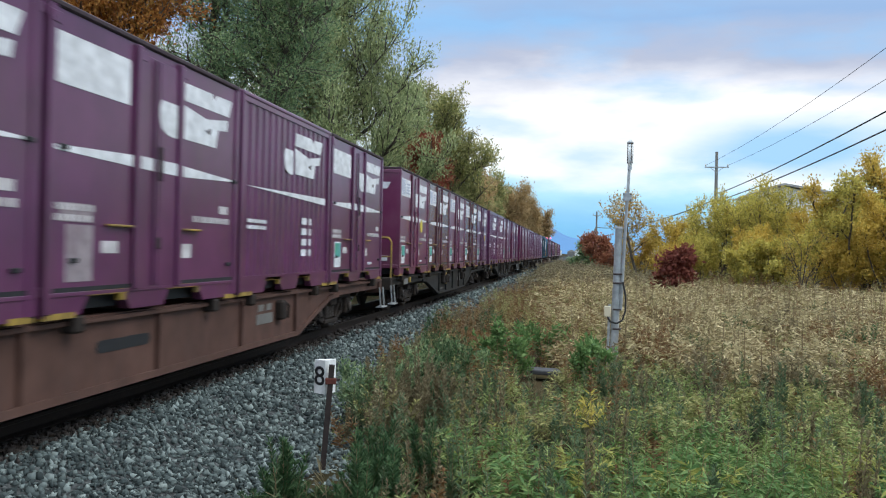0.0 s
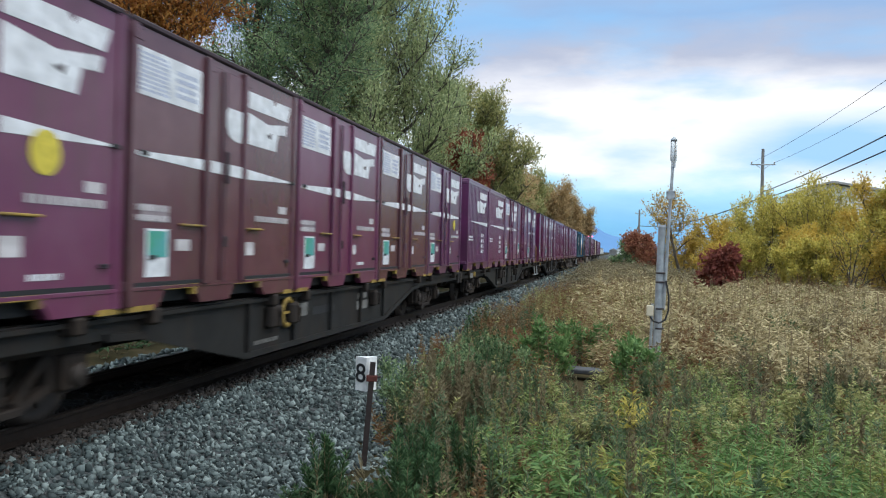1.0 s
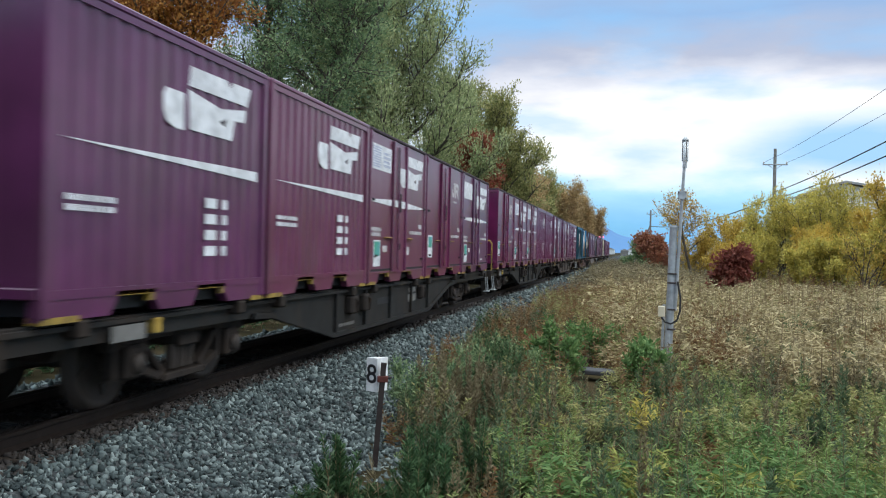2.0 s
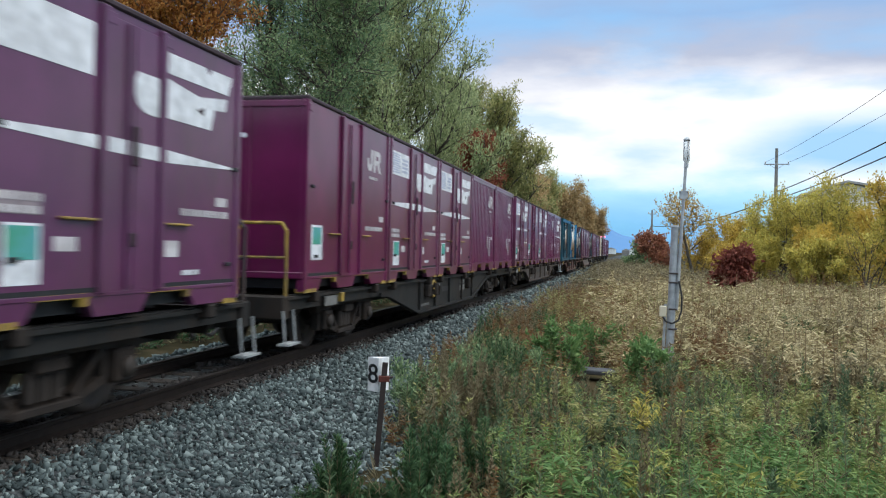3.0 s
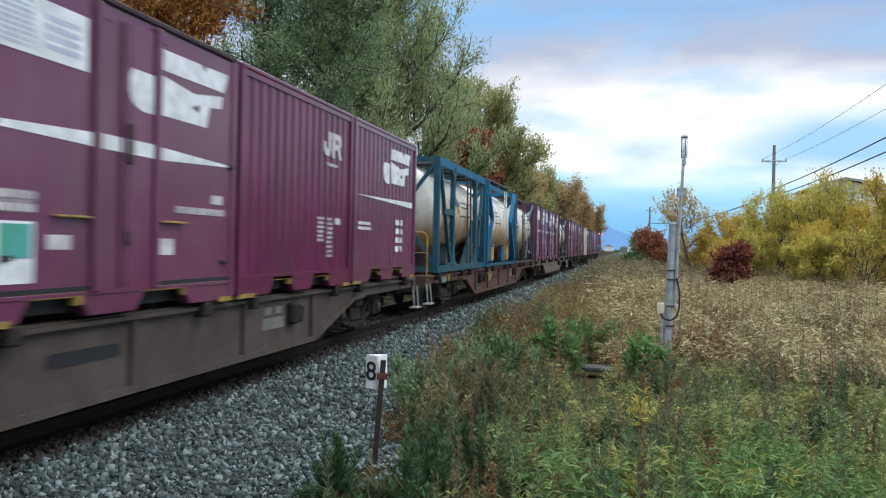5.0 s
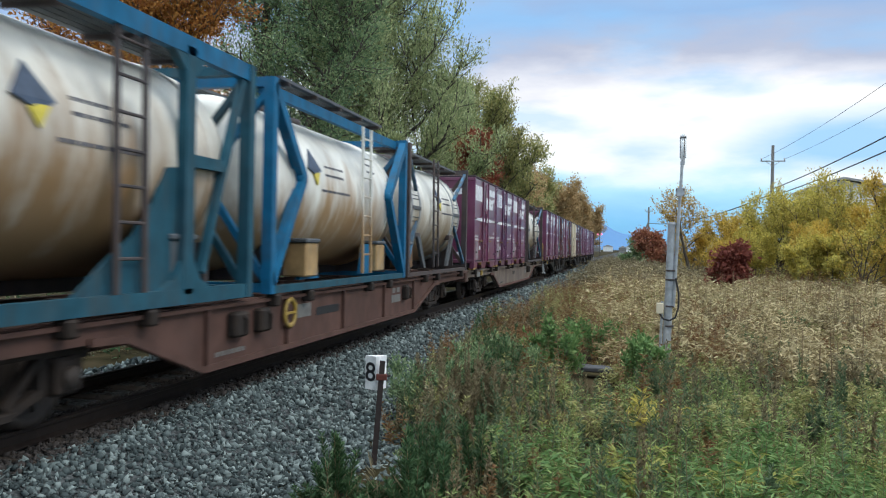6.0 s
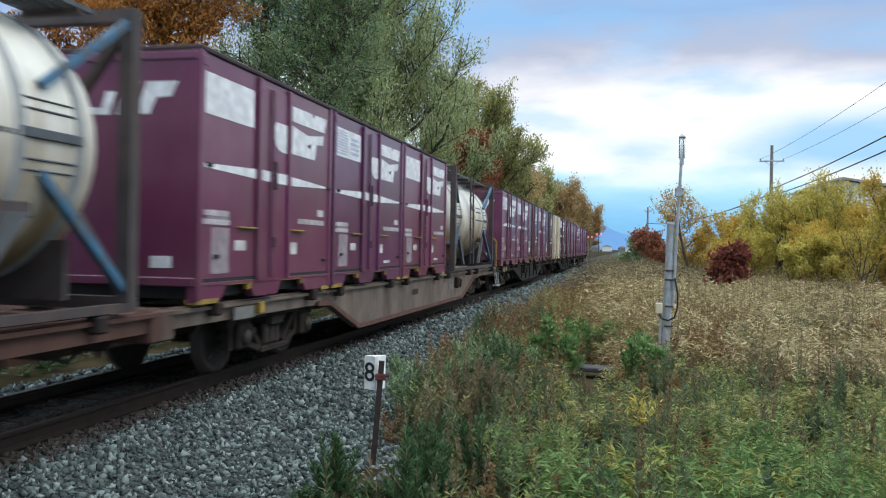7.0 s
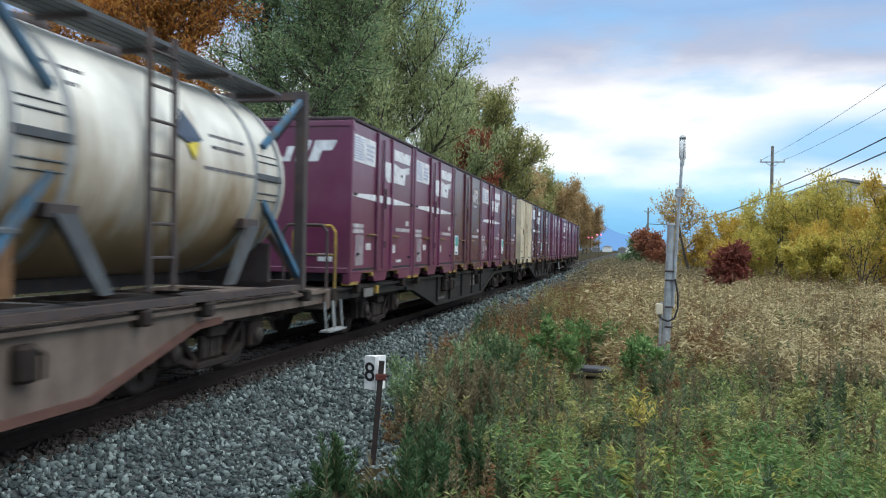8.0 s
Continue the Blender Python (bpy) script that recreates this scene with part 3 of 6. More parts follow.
def container(style, paint_key, seed, sticker="", note=""):
    """One 12-foot container. style: 'door' smooth with marks, 'rib' ribbed with marks, 'new' smooth without stripe, 'newrib' ribbed without stripe, 'plain'."""
    rng = random.Random(seed)
    paint = PAINT[paint_key]
    tone = {"P": "purple", "B": "faded brownish-purple", "V": "violet", "M": "magenta", "C": "cream"}[paint_key]
    words = {"door": f"{tone} steel rail container with white stripe and side doors", "rib": f"{tone} ribbed steel rail container with white stripe",
             "new": f"clean {tone} steel rail container with smooth side doors", "newrib": f"{tone} ribbed steel rail container without a stripe",
             "plain": f"worn {tone} steel rail container with rust spots"}[style]
    root = thing("rail_container", words, "container", "containers on the train")
    ribbed = style in ("rib", "newrib")
    z0, z1 = 1.10 - ZB, TOP - ZB - 0.05
    skirt(root, paint, ribbed)
    if ribbed:
        pitch, depth, prof = 0.232, 0.022, []
        y = 0.10
        while y < LEN - 0.2:
            prof += [(y, 0.0), (y + 0.085, 0.0), (y + 0.11, -depth), (y + 0.205, -depth)]
            y += pitch
        bm = B()
        outline = [(HALF + d, yy) for yy, d in prof]
        outline = [(HALF, 0.0)] + outline + [(HALF, LEN), (-HALF, LEN), (-HALF, 0.0)]
        a = [bm.verts.new((px, py, z0)) for px, py in outline]
        b = [bm.verts.new((px, py, z1)) for px, py in outline]
        for i in range(len(outline)):
            j = (i + 1) % len(outline)
            bm.faces.new((a[i], a[j], b[j], b[i]))
        bm.faces.new(a[::-1])
        bm.faces.new(b)
        part("body", bm, paint, root)
        for zz in (z0, z1 - 0.07):
            part("side_rail", box(B(), HALF - 0.02, HALF + 0.012, 0.06, LEN - 0.06, zz, zz + 0.07), paint, root)
    else:
        part("body", box(B(), -HALF, HALF, 0.0, LEN, z0, z1, 0.012), paint, root)
        part("side_sill", box(B(), HALF, HALF + 0.014, 0.03, LEN - 0.03, z0, z0 + 0.035, 0.004), paint, root)
        # black strip stands in for the shadow line above the sill
        part("gasket", box(B(), HALF, HALF + 0.006, 0.10, LEN - 0.10, z0 + 0.037, z0 + 0.075), BLACK, root, "black strip painted for the shadow gap above the sill")
        # double door between two upright door posts
        for ya in (1.34, 2.19):
            part("door_post", box(B(), HALF, HALF + 0.045, ya - 0.045, ya + 0.045, z0 + 0.02, z1 - 0.02, 0.012), paint, root)
        part("door_leaf", box(B(), HALF, HALF + 0.014, 1.40, 1.755, z0 + 0.03, z1 - 0.08, 0.005), paint, root)
        part("door_leaf", box(B(), HALF, HALF + 0.014, 1.775, 2.14, z0 + 0.03, z1 - 0.08, 0.005), paint, root)
        part("lock_rod", bar(B(), (HALF + 0.035, 1.66, z0 + 0.05), (HALF + 0.035, 1.66, z1 - 0.1), 0.03, seg=6), paint, root)
        part("latch", box(B(), HALF + 0.014, HALF + 0.05, 1.735, 1.80, 2.18 - ZB, 2.52 - ZB, 0.01), DARK_ROOF, root, "dark steel door latch")
        part("latch", box(B(), HALF + 0.014, HALF + 0.045, 1.72, 1.79, 1.50 - ZB, 1.62 - ZB, 0.01), DARK_ROOF, root)
        for ya in (0.85, 2.26):
            part("handle", box(B(), HALF, HALF + 0.05, ya, ya + 0.42, 1.70 - ZB, 1.722 - ZB, 0.006), YELLOW, root, "yellow grab handle")
        for ya in (0.0, 1.34, 2.19):
            part("bracket", box(B(), HALF, HALF + 0.03, ya + 0.02, ya + 0.12, 3.30 - ZB, 3.40 - ZB, 0.008), paint, root)
        for ya, zz in ((0.32, 1.40), (3.42, 1.33), (3.55, 2.33), (0.16, 2.33)):
            part("lashing_ring", box(B(), HALF, HALF + 0.03, ya, ya + 0.11, zz - ZB - 0.02, zz - ZB + 0.02, 0.006), BLACK, root)
    for sx in (-1, 1):
        for ya in (0.0, LEN - 0.09):
            x0, x1 = (HALF - 0.08, HALF + 0.022) if sx > 0 else (-HALF - 0.022, -HALF + 0.08)
            part("corner_post", box(B(), x0, x1, ya - 0.004, ya + 0.094, 0.02, TOP - ZB - 0.04, 0.012), paint, root)
    part("roof", box(B(), -HALF - 0.025, HALF + 0.025, -0.006, LEN + 0.006, z1 - 0.01, TOP - ZB, 0.015), DARK_ROOF if not ribbed else paint, root, "sooty dark roof edge" if not ribbed else "")
    # the end wall's frame
    part("end_frame", box(B(), -HALF + 0.02, HALF - 0.02, -0.02, 0.004, z0, z0 + 0.09, 0.01), paint, root)
    part("end_frame", box(B(), -HALF + 0.02, HALF - 0.02, -0.02, 0.004, z1 - 0.10, z1 - 0.012, 0.01), paint, root)
    for xx in (-0.42, 0.42):
        part("end_rib", box(B(), xx - 0.03, xx + 0.03, -0.022, 0.004, z0 + 0.09, z1 - 0.1, 0.008), paint, root)
    # markings
    if style == "door":
        side_rect(root, "poster", 0.07, 1.22, 2.84, 3.26, WHITE, label="white notice panel with faded lines")
        if seed // 100 not in (0, 6) and seed != 204 or seed == 601:
            text_rows(root, 0.12, 0.62, 2.87, 3.23, 9, INK, seed + 1, t=0.007)
            text_rows(root, 0.75, 1.15, 2.90, 3.18, 4, INK, seed + 2, t=0.007)
        logo(root, 1.76, 2.66, 1.76, 0.61, HALF, HALF + 0.014)
        side_poly(root, "stripe", [(0.02, 2.30), (1.29, 2.275), (1.29, 2.385), (0.02, 2.335)], WHITE, label="white tapered stripe")
        side_poly(root, "stripe", [(1.40, 2.27), (2.14, 2.265), (2.14, 2.39), (1.40, 2.39)], WHITE, HALF + 0.014)
        side_poly(root, "stripe", [(2.24, 2.265), (3.62, 2.325), (3.62, 2.34), (2.24, 2.385)], WHITE)
        text_rows(root, 0.06, 0.68, 1.71, 1.89, 2, DULL_WHITE, seed + 3)
        side_rect(root, "plate", 0.20, 0.66, 1.72, 1.88, WHITE_DUST, t=0.003, label="dusty white data panel")
        text_rows(root, 2.55, 3.50, 1.78, 1.89, 1, DULL_WHITE, seed + 4)
        side_rect(root, "plate", 3.22, 3.45, 1.92, 2.01, DULL_WHITE)
        side_rect(root, "plate", 0.80, 1.06, 1.46, 1.57, DULL_WHITE)
        side_rect(root, "plate", 2.28, 2.52, 1.41, 1.56, DULL_WHITE)
        if 1 <= seed // 100 <= 5 or seed == 4:
            side_rect(root, "card", 0.28, 0.66, 1.22, 1.66, WHITE, label="white card holder")
            side_rect(root, "card", 0.31, 0.63, 1.40, 1.64, GREEN_TAG, t=0.009, label="green waybill card")
        else:
            side_rect(root, "card", 0.28, 0.66, 1.22, 1.70, WHITE_DUST, label="empty grey card holder")
        if rng.random() < 0.5:
            text_rows(root, 2.6, 2.95, 1.22, 1.30, 1, WHITE, seed + 5)
        end_logo(root, 0.0, 2.78, 0.95, 0.36)
        part("plate", box(B(), 0.72, 0.95, -0.008, -0.001, 1.28 - ZB, 1.40 - ZB), WHITE, root)
    elif style == "rib":
        logo(root, 1.55, 2.62, 1.75, 0.62)
        side_poly(root, "stripe", [(0.15, 2.325), (3.5, 2.25), (3.5, 2.36)], WHITE, label="white tapered stripe")
        text_rows(root, 0.25, 0.90, 1.76, 1.92, 2, WHITE, seed + 3)
        for zz in (1.42, 1.58, 1.74, 1.9):
            side_rect(root, "writing", 2.35, 2.58, zz, zz + 0.10, WHITE)
            side_rect(root, "writing", 2.70, 2.80, zz, zz + 0.10, WHITE)
        part("plate", box(B(), 0.1, 0.75, -0.008, -0.001, 2.55 - ZB, 2.95 - ZB), WHITE, root, "white plate on the end wall")
    elif style in ("new", "newrib"):
        x, y, z, k = HALF, 2.52, 2.76, 0.84
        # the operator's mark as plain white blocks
        at = lambda pts: [(y + p * k, z + q * k) for p, q in pts]
        side_poly(root, "mark", at([(0, 0.24), (0.10, 0.24), (0.13, 0.13), (0.20, 0.12), (0.22, 0.16), (0.22, 0.42), (0.34, 0.42), (0.34, 0.10), (0.26, 0.01), (0.10, 0.01), (0.02, 0.07)]), DULL_WHITE, x)
        side_poly(root, "mark", at([(0.40, 0.42), (0.76, 0.42), (0.84, 0.36), (0.84, 0.25), (0.76, 0.18), (0.88, 0.0), (0.74, 0.0), (0.64, 0.15), (0.53, 0.15), (0.53, 0.0), (0.40, 0.0)]), DULL_WHITE, x)
        side_rect(root, "mark_gap", y + 0.54 * k, y + 0.69 * k, z + 0.24 * k, z + 0.32 * k, paint, x, 0.008)
        text_rows(root, y + 0.12, y + 0.56, 2.62, 2.69, 1, DULL_WHITE, seed + 1)
        end_logo(root, -0.35, 2.88, 0.75, 0.13)
        if style == "new":
            text_rows(root, 2.5, 3.4, 1.78, 1.89, 1, DULL_WHITE, seed + 4)
        if style == "new":
            side_rect(root, "plate", 3.22, 3.45, 1.96, 2.05, DULL_WHITE)
            side_rect(root, "card", 0.22, 0.62, 1.35, 1.82, WHITE, label="white card holder")
            side_rect(root, "card", 0.27, 0.57, 1.56, 1.79, GREEN_TAG, t=0.009, label="green waybill card")
        else:
            text_rows(root, 2.34, 2.58, 1.56, 1.92, 6, DULL_WHITE, seed + 6)
            text_rows(root, 2.70, 2.92, 1.34, 1.92, 9, DULL_WHITE, seed + 7)
            side_rect(root, "plate", 3.02, 3.24, 1.82, 1.91, DULL_WHITE)
    else:
        round_mark(root, 1.0, 2.2, 0.12, DARK_ROOF)
    if sticker == "big":
        round_mark(root, 2.75, 2.18, 0.17, YELLOW_DISC)
    elif sticker == "small":
        round_mark(root, 2.9, 2.12, 0.13, YELLOW_DISC)
    if note:
        tagged(root, label=f"{tone} steel rail container with white stripe {note}")
    return root


def tank(style, seed):
    """One 20-foot tank container: drum, frame, ladder, walkway."""
    L20 = 5.86 if style == "dark" else 6.06
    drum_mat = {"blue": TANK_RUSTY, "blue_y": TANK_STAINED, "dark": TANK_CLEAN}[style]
    frame_mat = {"blue": TEAL, "blue_y": BLUE, "dark": DARK_FRAME}[style]
    words = {"blue": "rust-streaked white tank container in a teal-blue braced frame", "blue_y": "stained white tank container in a bright blue end frame",
             "dark": "white tank container with grey straps in a dark frame"}[style]
    root = thing("tank_container", words, "tank container", "containers on the train")
    zc, r = 1.36, 1.13
    prof = [(0.12, 0.05), (0.135, 0.40), (0.18, 0.72), (0.26, 0.95), (0.36, 1.07), (0.50, r)]
    prof += [(L20 - a, b) for a, b in reversed(prof)]
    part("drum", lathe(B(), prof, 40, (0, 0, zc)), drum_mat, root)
    bands = (0.56, 1.20, 4.50, 5.16) if style == "dark" else (0.85, 5.2)
    for y in bands:
        part("strap", lathe(B(), [(y, r - 0.02), (y + 0.005, r + 0.018), (y + 0.10, r + 0.018), (y + 0.105, r - 0.02)], 40, (0, 0, zc)), BAND if style == "dark" else drum_mat, root, "grey strap" if style == "dark" else "")
    if style == "dark":
        # paired pads and thin rails between the bands, and legs from the bands down to the bottom rail
        for y0, y1 in ((0.60, 1.26), (4.54, 5.22)):
            for dz, h, out in ((0.02, 0.075, 0.03), (0.20, 0.018, 0.012), (0.28, 0.014, 0.01), (-0.17, 0.018, 0.012), (-0.25, 0.014, 0.01)):
                xx = math.sqrt(r * r - dz * dz)
                part("pad_rail", box(B(), xx - 0.03, xx + out, y0, y1, zc + dz - h / 2, zc + dz + h / 2, 0.006), GREY_FRAME, root)
        for y, d in ((1.23, 1), (4.53, -1)):
            for x in (-1, 1):
                part("leg", extrude_yz(B(), [(y - 0.13 * d, 0.80), (y + 0.13 * d, 0.80), (y + 0.62 * d, 0.14), (y + 0.44 * d, 0.14)], x * 1.10 - 0.03, x * 1.10 + 0.03), GREY_FRAME, root, "grey steel supporting leg")
                part("leg_plate", box(B(), x * 1.03 - 0.07, x * 1.03 + 0.07, y - 0.20, y + 0.20, 0.76, 0.88, 0.01), DARK_FRAME, root)
    z1 = 2.59
    s = 0.055
    xs = (-HALF + s, HALF - s)
    ye = (s, L20 - s)
    for x in xs:
        for y in ye:
            part("frame_post", bar(B(), (x, y, 0.0), (x, y, z1), 0.13), frame_mat, root)
        rail = {"blue": 0.15, "blue_y": 0.09, "dark": 0.07}[style]
        part("bottom_rail", bar(B(), (x, 0.1, rail / 2), (x, L20 - 0.1, rail / 2), 0.10, rail), TEAL if style == "blue_y" else frame_mat, root)
        if style == "blue":
            part("top_rail", bar(B(), (x, 0.1, z1 - 0.09), (x, L20 - 0.1, z1 - 0.09), 0.10, 0.18), BLUE, root, "bright blue top rail")
            for y in (1.76, 4.70):
                part("frame_post", bar(B(), (x, y, 0.1), (x, y, z1 - 0.1), 0.10, 0.17), frame_mat, root)
                part("gusset", extrude_yz(B(), [(y - 0.48, 0.14), (y + 0.48, 0.14), (y + 0.24, 0.24), (y + 0.11, 0.42), (y + 0.08, 0.66), (y - 0.08, 0.66), (y - 0.11, 0.42), (y - 0.24, 0.24)], x - 0.045, x + 0.045), frame_mat, root)
                part("gusset", extrude_yz(B(), [(y - 0.34, z1 - 0.16), (y - 0.10, z1 - 0.34), (y - 0.08, z1 - 0.52), (y + 0.08, z1 - 0.52), (y + 0.10, z1 - 0.34), (y + 0.34, z1 - 0.16)], x - 0.045, x + 0.045), frame_mat, root)
            for a, b in (((0.30, z1 - 0.1), (1.50, 0.2)), ((5.85, z1 - 0.2), (5.0, 0.3))):
                part("brace", bar(B(), (x, *a), (x, *b), 0.08), frame_mat, root)
            part("saddle_plate", extrude_yz(B(), [(3.1, 0.15), (4.62, 0.15), (4.62, 1.32), (4.40, 1.30), (4.22, 0.95), (3.92, 0.66), (3.5, 0.42)], x * 0.95 - 0.02, x * 0.95 + 0.02), frame_mat, root)
            part("brace", bar(B(), (x, 0.75, 1.40), (x, 1.70, 1.40), 0.08, 0.14), frame_mat, root)
            part("brace", bar(B(), (x, 4.78, 1.40), (x, 5.45, 1.40), 0.08, 0.12), frame_mat, root)
        else:
            for y, d in ((0.06, 1), (L20 - 0.06, -1)):
                if style == "blue_y":
                    if d > 0:
                        part("top_rail", bar(B(), (x * 0.86, 0.1, z1 - 0.10), (x * 0.86, L20 - 0.1, z1 - 0.10), 0.08, 0.14), frame_mat, root)
                    part("brace", bar(B(), (x, y, z1 - 0.08), (x, y + d * 0.95, 1.5), 0.13), frame_mat, root)
                    part("brace", bar(B(), (x, y, 0.12), (x, y + d * 0.95, 1.42), 0.13), frame_mat, root)
                    part("brace_knuckle", lathe(B(), [(x - 0.06, 0.02), (x - 0.06, 0.095), (x + 0.06, 0.095), (x + 0.06, 0.02)], 12, (0, y + d * 0.95, 1.46), "x"), frame_mat, root)
                else:
                    part("brace", bar(B(), (x, y, 0.15), (x * 0.93, y + d * 1.0, 1.10), 0.07), WORN_BLUE, root, "brace with worn blue paint")
                    part("brace", bar(B(), (x, y, z1 - 0.1), (x * 0.93, y + d * 1.0, 1.75), 0.065), WORN_BLUE, root, "brace with worn blue paint")
        for y in () if style == "dark" else (1.7, 4.3):
            part("saddle", extrude_yz(B(), [(y - 0.35, 0.12), (y + 0.35, 0.12), (y + 0.16, 0.62), (y - 0.16, 0.62)], x * 0.86 - 0.03, x * 0.86 + 0.03), frame_mat if style != "dark" else GREY_FRAME, root)
    for y in ye:
        for z in (0.07, z1 - 0.06):
            part("end_beam", bar(B(), (xs[0], y, z), (xs[1], y, z), 0.11), frame_mat, root)
        for x in xs:
            part("end_brace", bar(B(), (x, y, z1 - 0.1), (x * 0.25, y, 1.36), 0.08), frame_mat, root)
            part("end_brace", bar(B(), (x, y, 0.1), (x * 0.25, y, 1.36), 0.08), frame_mat, root)
    # added dark plate: gives the shadow under the drum, hides the bright ground beyond
    part("keel_plate", box(B(), -0.06, 0.06, 0.15, L20 - 0.15, 0.10, 0.55), DARK_FRAME, root)
    for y in (0.62, L20 - 0.62):
        part("cradle_plate", box(B(), -1.0, 1.0, y - 0.03, y + 0.03, 0.12, 0.60), DARK_FRAME, root)
    yl = {"blue": 3.55, "blue_y": 3.55, "dark": 2.24}[style]
    xl = HALF - 0.02
    steel = DARK_FRAME if style != "blue_y" else drum_mat
    stile = part("ladder", bar(B(), (xl, yl, 0.15), (xl - 0.03, yl, 2.50), 0.06, 0.035), steel, root, "narrow steel ladder")
    part("stile", bar(B(), (xl, yl + 0.42, 0.15), (xl - 0.03, yl + 0.42, 2.50), 0.06, 0.035), steel, stile)
    for i in range(7):
        part("rung", bar(B(), (xl - 0.01, yl, 0.45 + i * 0.31), (xl - 0.01, yl + 0.42, 0.45 + i * 0.31), 0.032, seg=6), steel, stile)
    y0, y1 = {"blue": (0.8, 5.4), "blue_y": (0.5, 4.8), "dark": (0.25, 5.6)}[style]
    zw = 2.66 if style == "blue_y" else 2.50
    for x0, x1 in ((-0.75, -0.28), (0.42, 0.98)) if style != "blue_y" else ((-0.75, -0.28), (0.55, 1.12)):
        w = (x1 - x0) / 5
        deck = part("walkway", box(B(), x0, x0 + 0.8 * w, y0, y1, zw, zw + 0.04), GREY_FRAME, root, "slatted grey roof walkway")
        for k in range(1, 5):
            part("walkway_slat", box(B(), x0 + k * w, x0 + (k + 0.8) * w, y0, y1, zw, zw + 0.04), GREY_FRAME, deck)
        for y in np.linspace(y0 + 0.2, y1 - 0.2, 5):
            part("walkway_bracket", bar(B(), (x0, y, zw - 0.03), (x1, y, zw - 0.03), 0.05), DARK_FRAME, root)
    for y in (2.0, 3.1):
        part("manhole", lathe(B(), [(2.45, 0.26), (2.56, 0.26), (2.58, 0.18)], 16, (0, y, 0), "z"), DARK_FRAME, root)
    # marks on the curved side
    ym = {"blue": 2.35, "blue_y": 1.35, "dark": 2.78}[style]
    for mat, pts, t in ((HAZARD_BLUE, [(0, 0.30), (0.24, 0.02), (0.0, -0.06), (-0.24, 0.02)], 0.02), (YELLOW_DISC, [(0.04, -0.02), (0.16, -0.02), (0.03, -0.20), (-0.08, -0.06)], 0.022)):
        bm = extrude_yz(B(), [(ym + 0.3 + a, 1.62 + b) for a, b in pts], 0.0, t)
        for v in bm.verts:
            v.co.x += math.sqrt(max(0.0, r * r - (v.co.z - zc) ** 2)) + 0.004
        part("hazard_plate", bm, mat, root, "blue and yellow hazard plate")
    for k, (a, w, z) in enumerate(((0.75, 0.8, 1.70), (0.75, 0.7, 1.58), (0.55, 1.15, 1.35), (-1.7 if ym > 2 else 2.9, 0.5, 1.95), (-1.7 if ym > 2 else 2.9, 0.35, 1.82))):
        bm = B()
        rng = random.Random(seed * 7 + k)
        y = ym + a
        while y < ym + a + w:
            d = rng.uniform(0.05, 0.14)
            xx = math.sqrt(r * r - (z + 0.02 - zc) ** 2)
            box(bm, xx - 0.01, xx + 0.006, y, y + d * 0.7, z, z + 0.034)
            y += d
        part("writing", bm, DARK_INK, root)
    for y in ((1.3, 4.5) if style != "dark" else (0.2,)):
        part("valve_box", box(B(), HALF - 0.42, HALF - 0.08, y, y + 0.45, 0.16, 0.62, 0.02), {"blue": GREY_FRAME, "blue_y": STAINED, "dark": RUST_BROWN}[style], root, "stained steel valve cabinet")
        part("valve_hood", box(B(), HALF - 0.44, HALF - 0.06, y - 0.03, y + 0.48, 0.62, 0.68, 0.015), GREY_FRAME, root)
    return root


def wheelset(parent, y):
    bm = B()
    prof = [(0.50, 0.09), (0.50, 0.16), (0.515, 0.35), (0.515, 0.46), (0.54, 0.46), (0.545, 0.43), (0.63, 0.42), (0.63, 0.35), (0.60, 0.33), (0.58, 0.16), (0.62, 0.13), (0.62, 0.09)]
    for s in (1, -1):
        lathe(bm, [(a * s, r) for a, r in prof], 28, (0, 0, 0), "x")
    bar(bm, (-0.75, 0, 0), (0.75, 0, 0), 0.15, seg=12)
    for k in range(4):
        a = k * math.pi / 2
        for s in (0.605, -0.605):
            bar(bm, (s, 0.2 * math.cos(a), 0.2 * math.sin(a)), (s, 0.30 * math.cos(a), 0.30 * math.sin(a)), 0.05, seg=6)
    ob = part("wheelset", bm, WHEEL, parent, "rust-brown steel wheelset")
    ob.location = (0, y, 0.42)
    return ob


BOGIES = (2.55, 16.45)


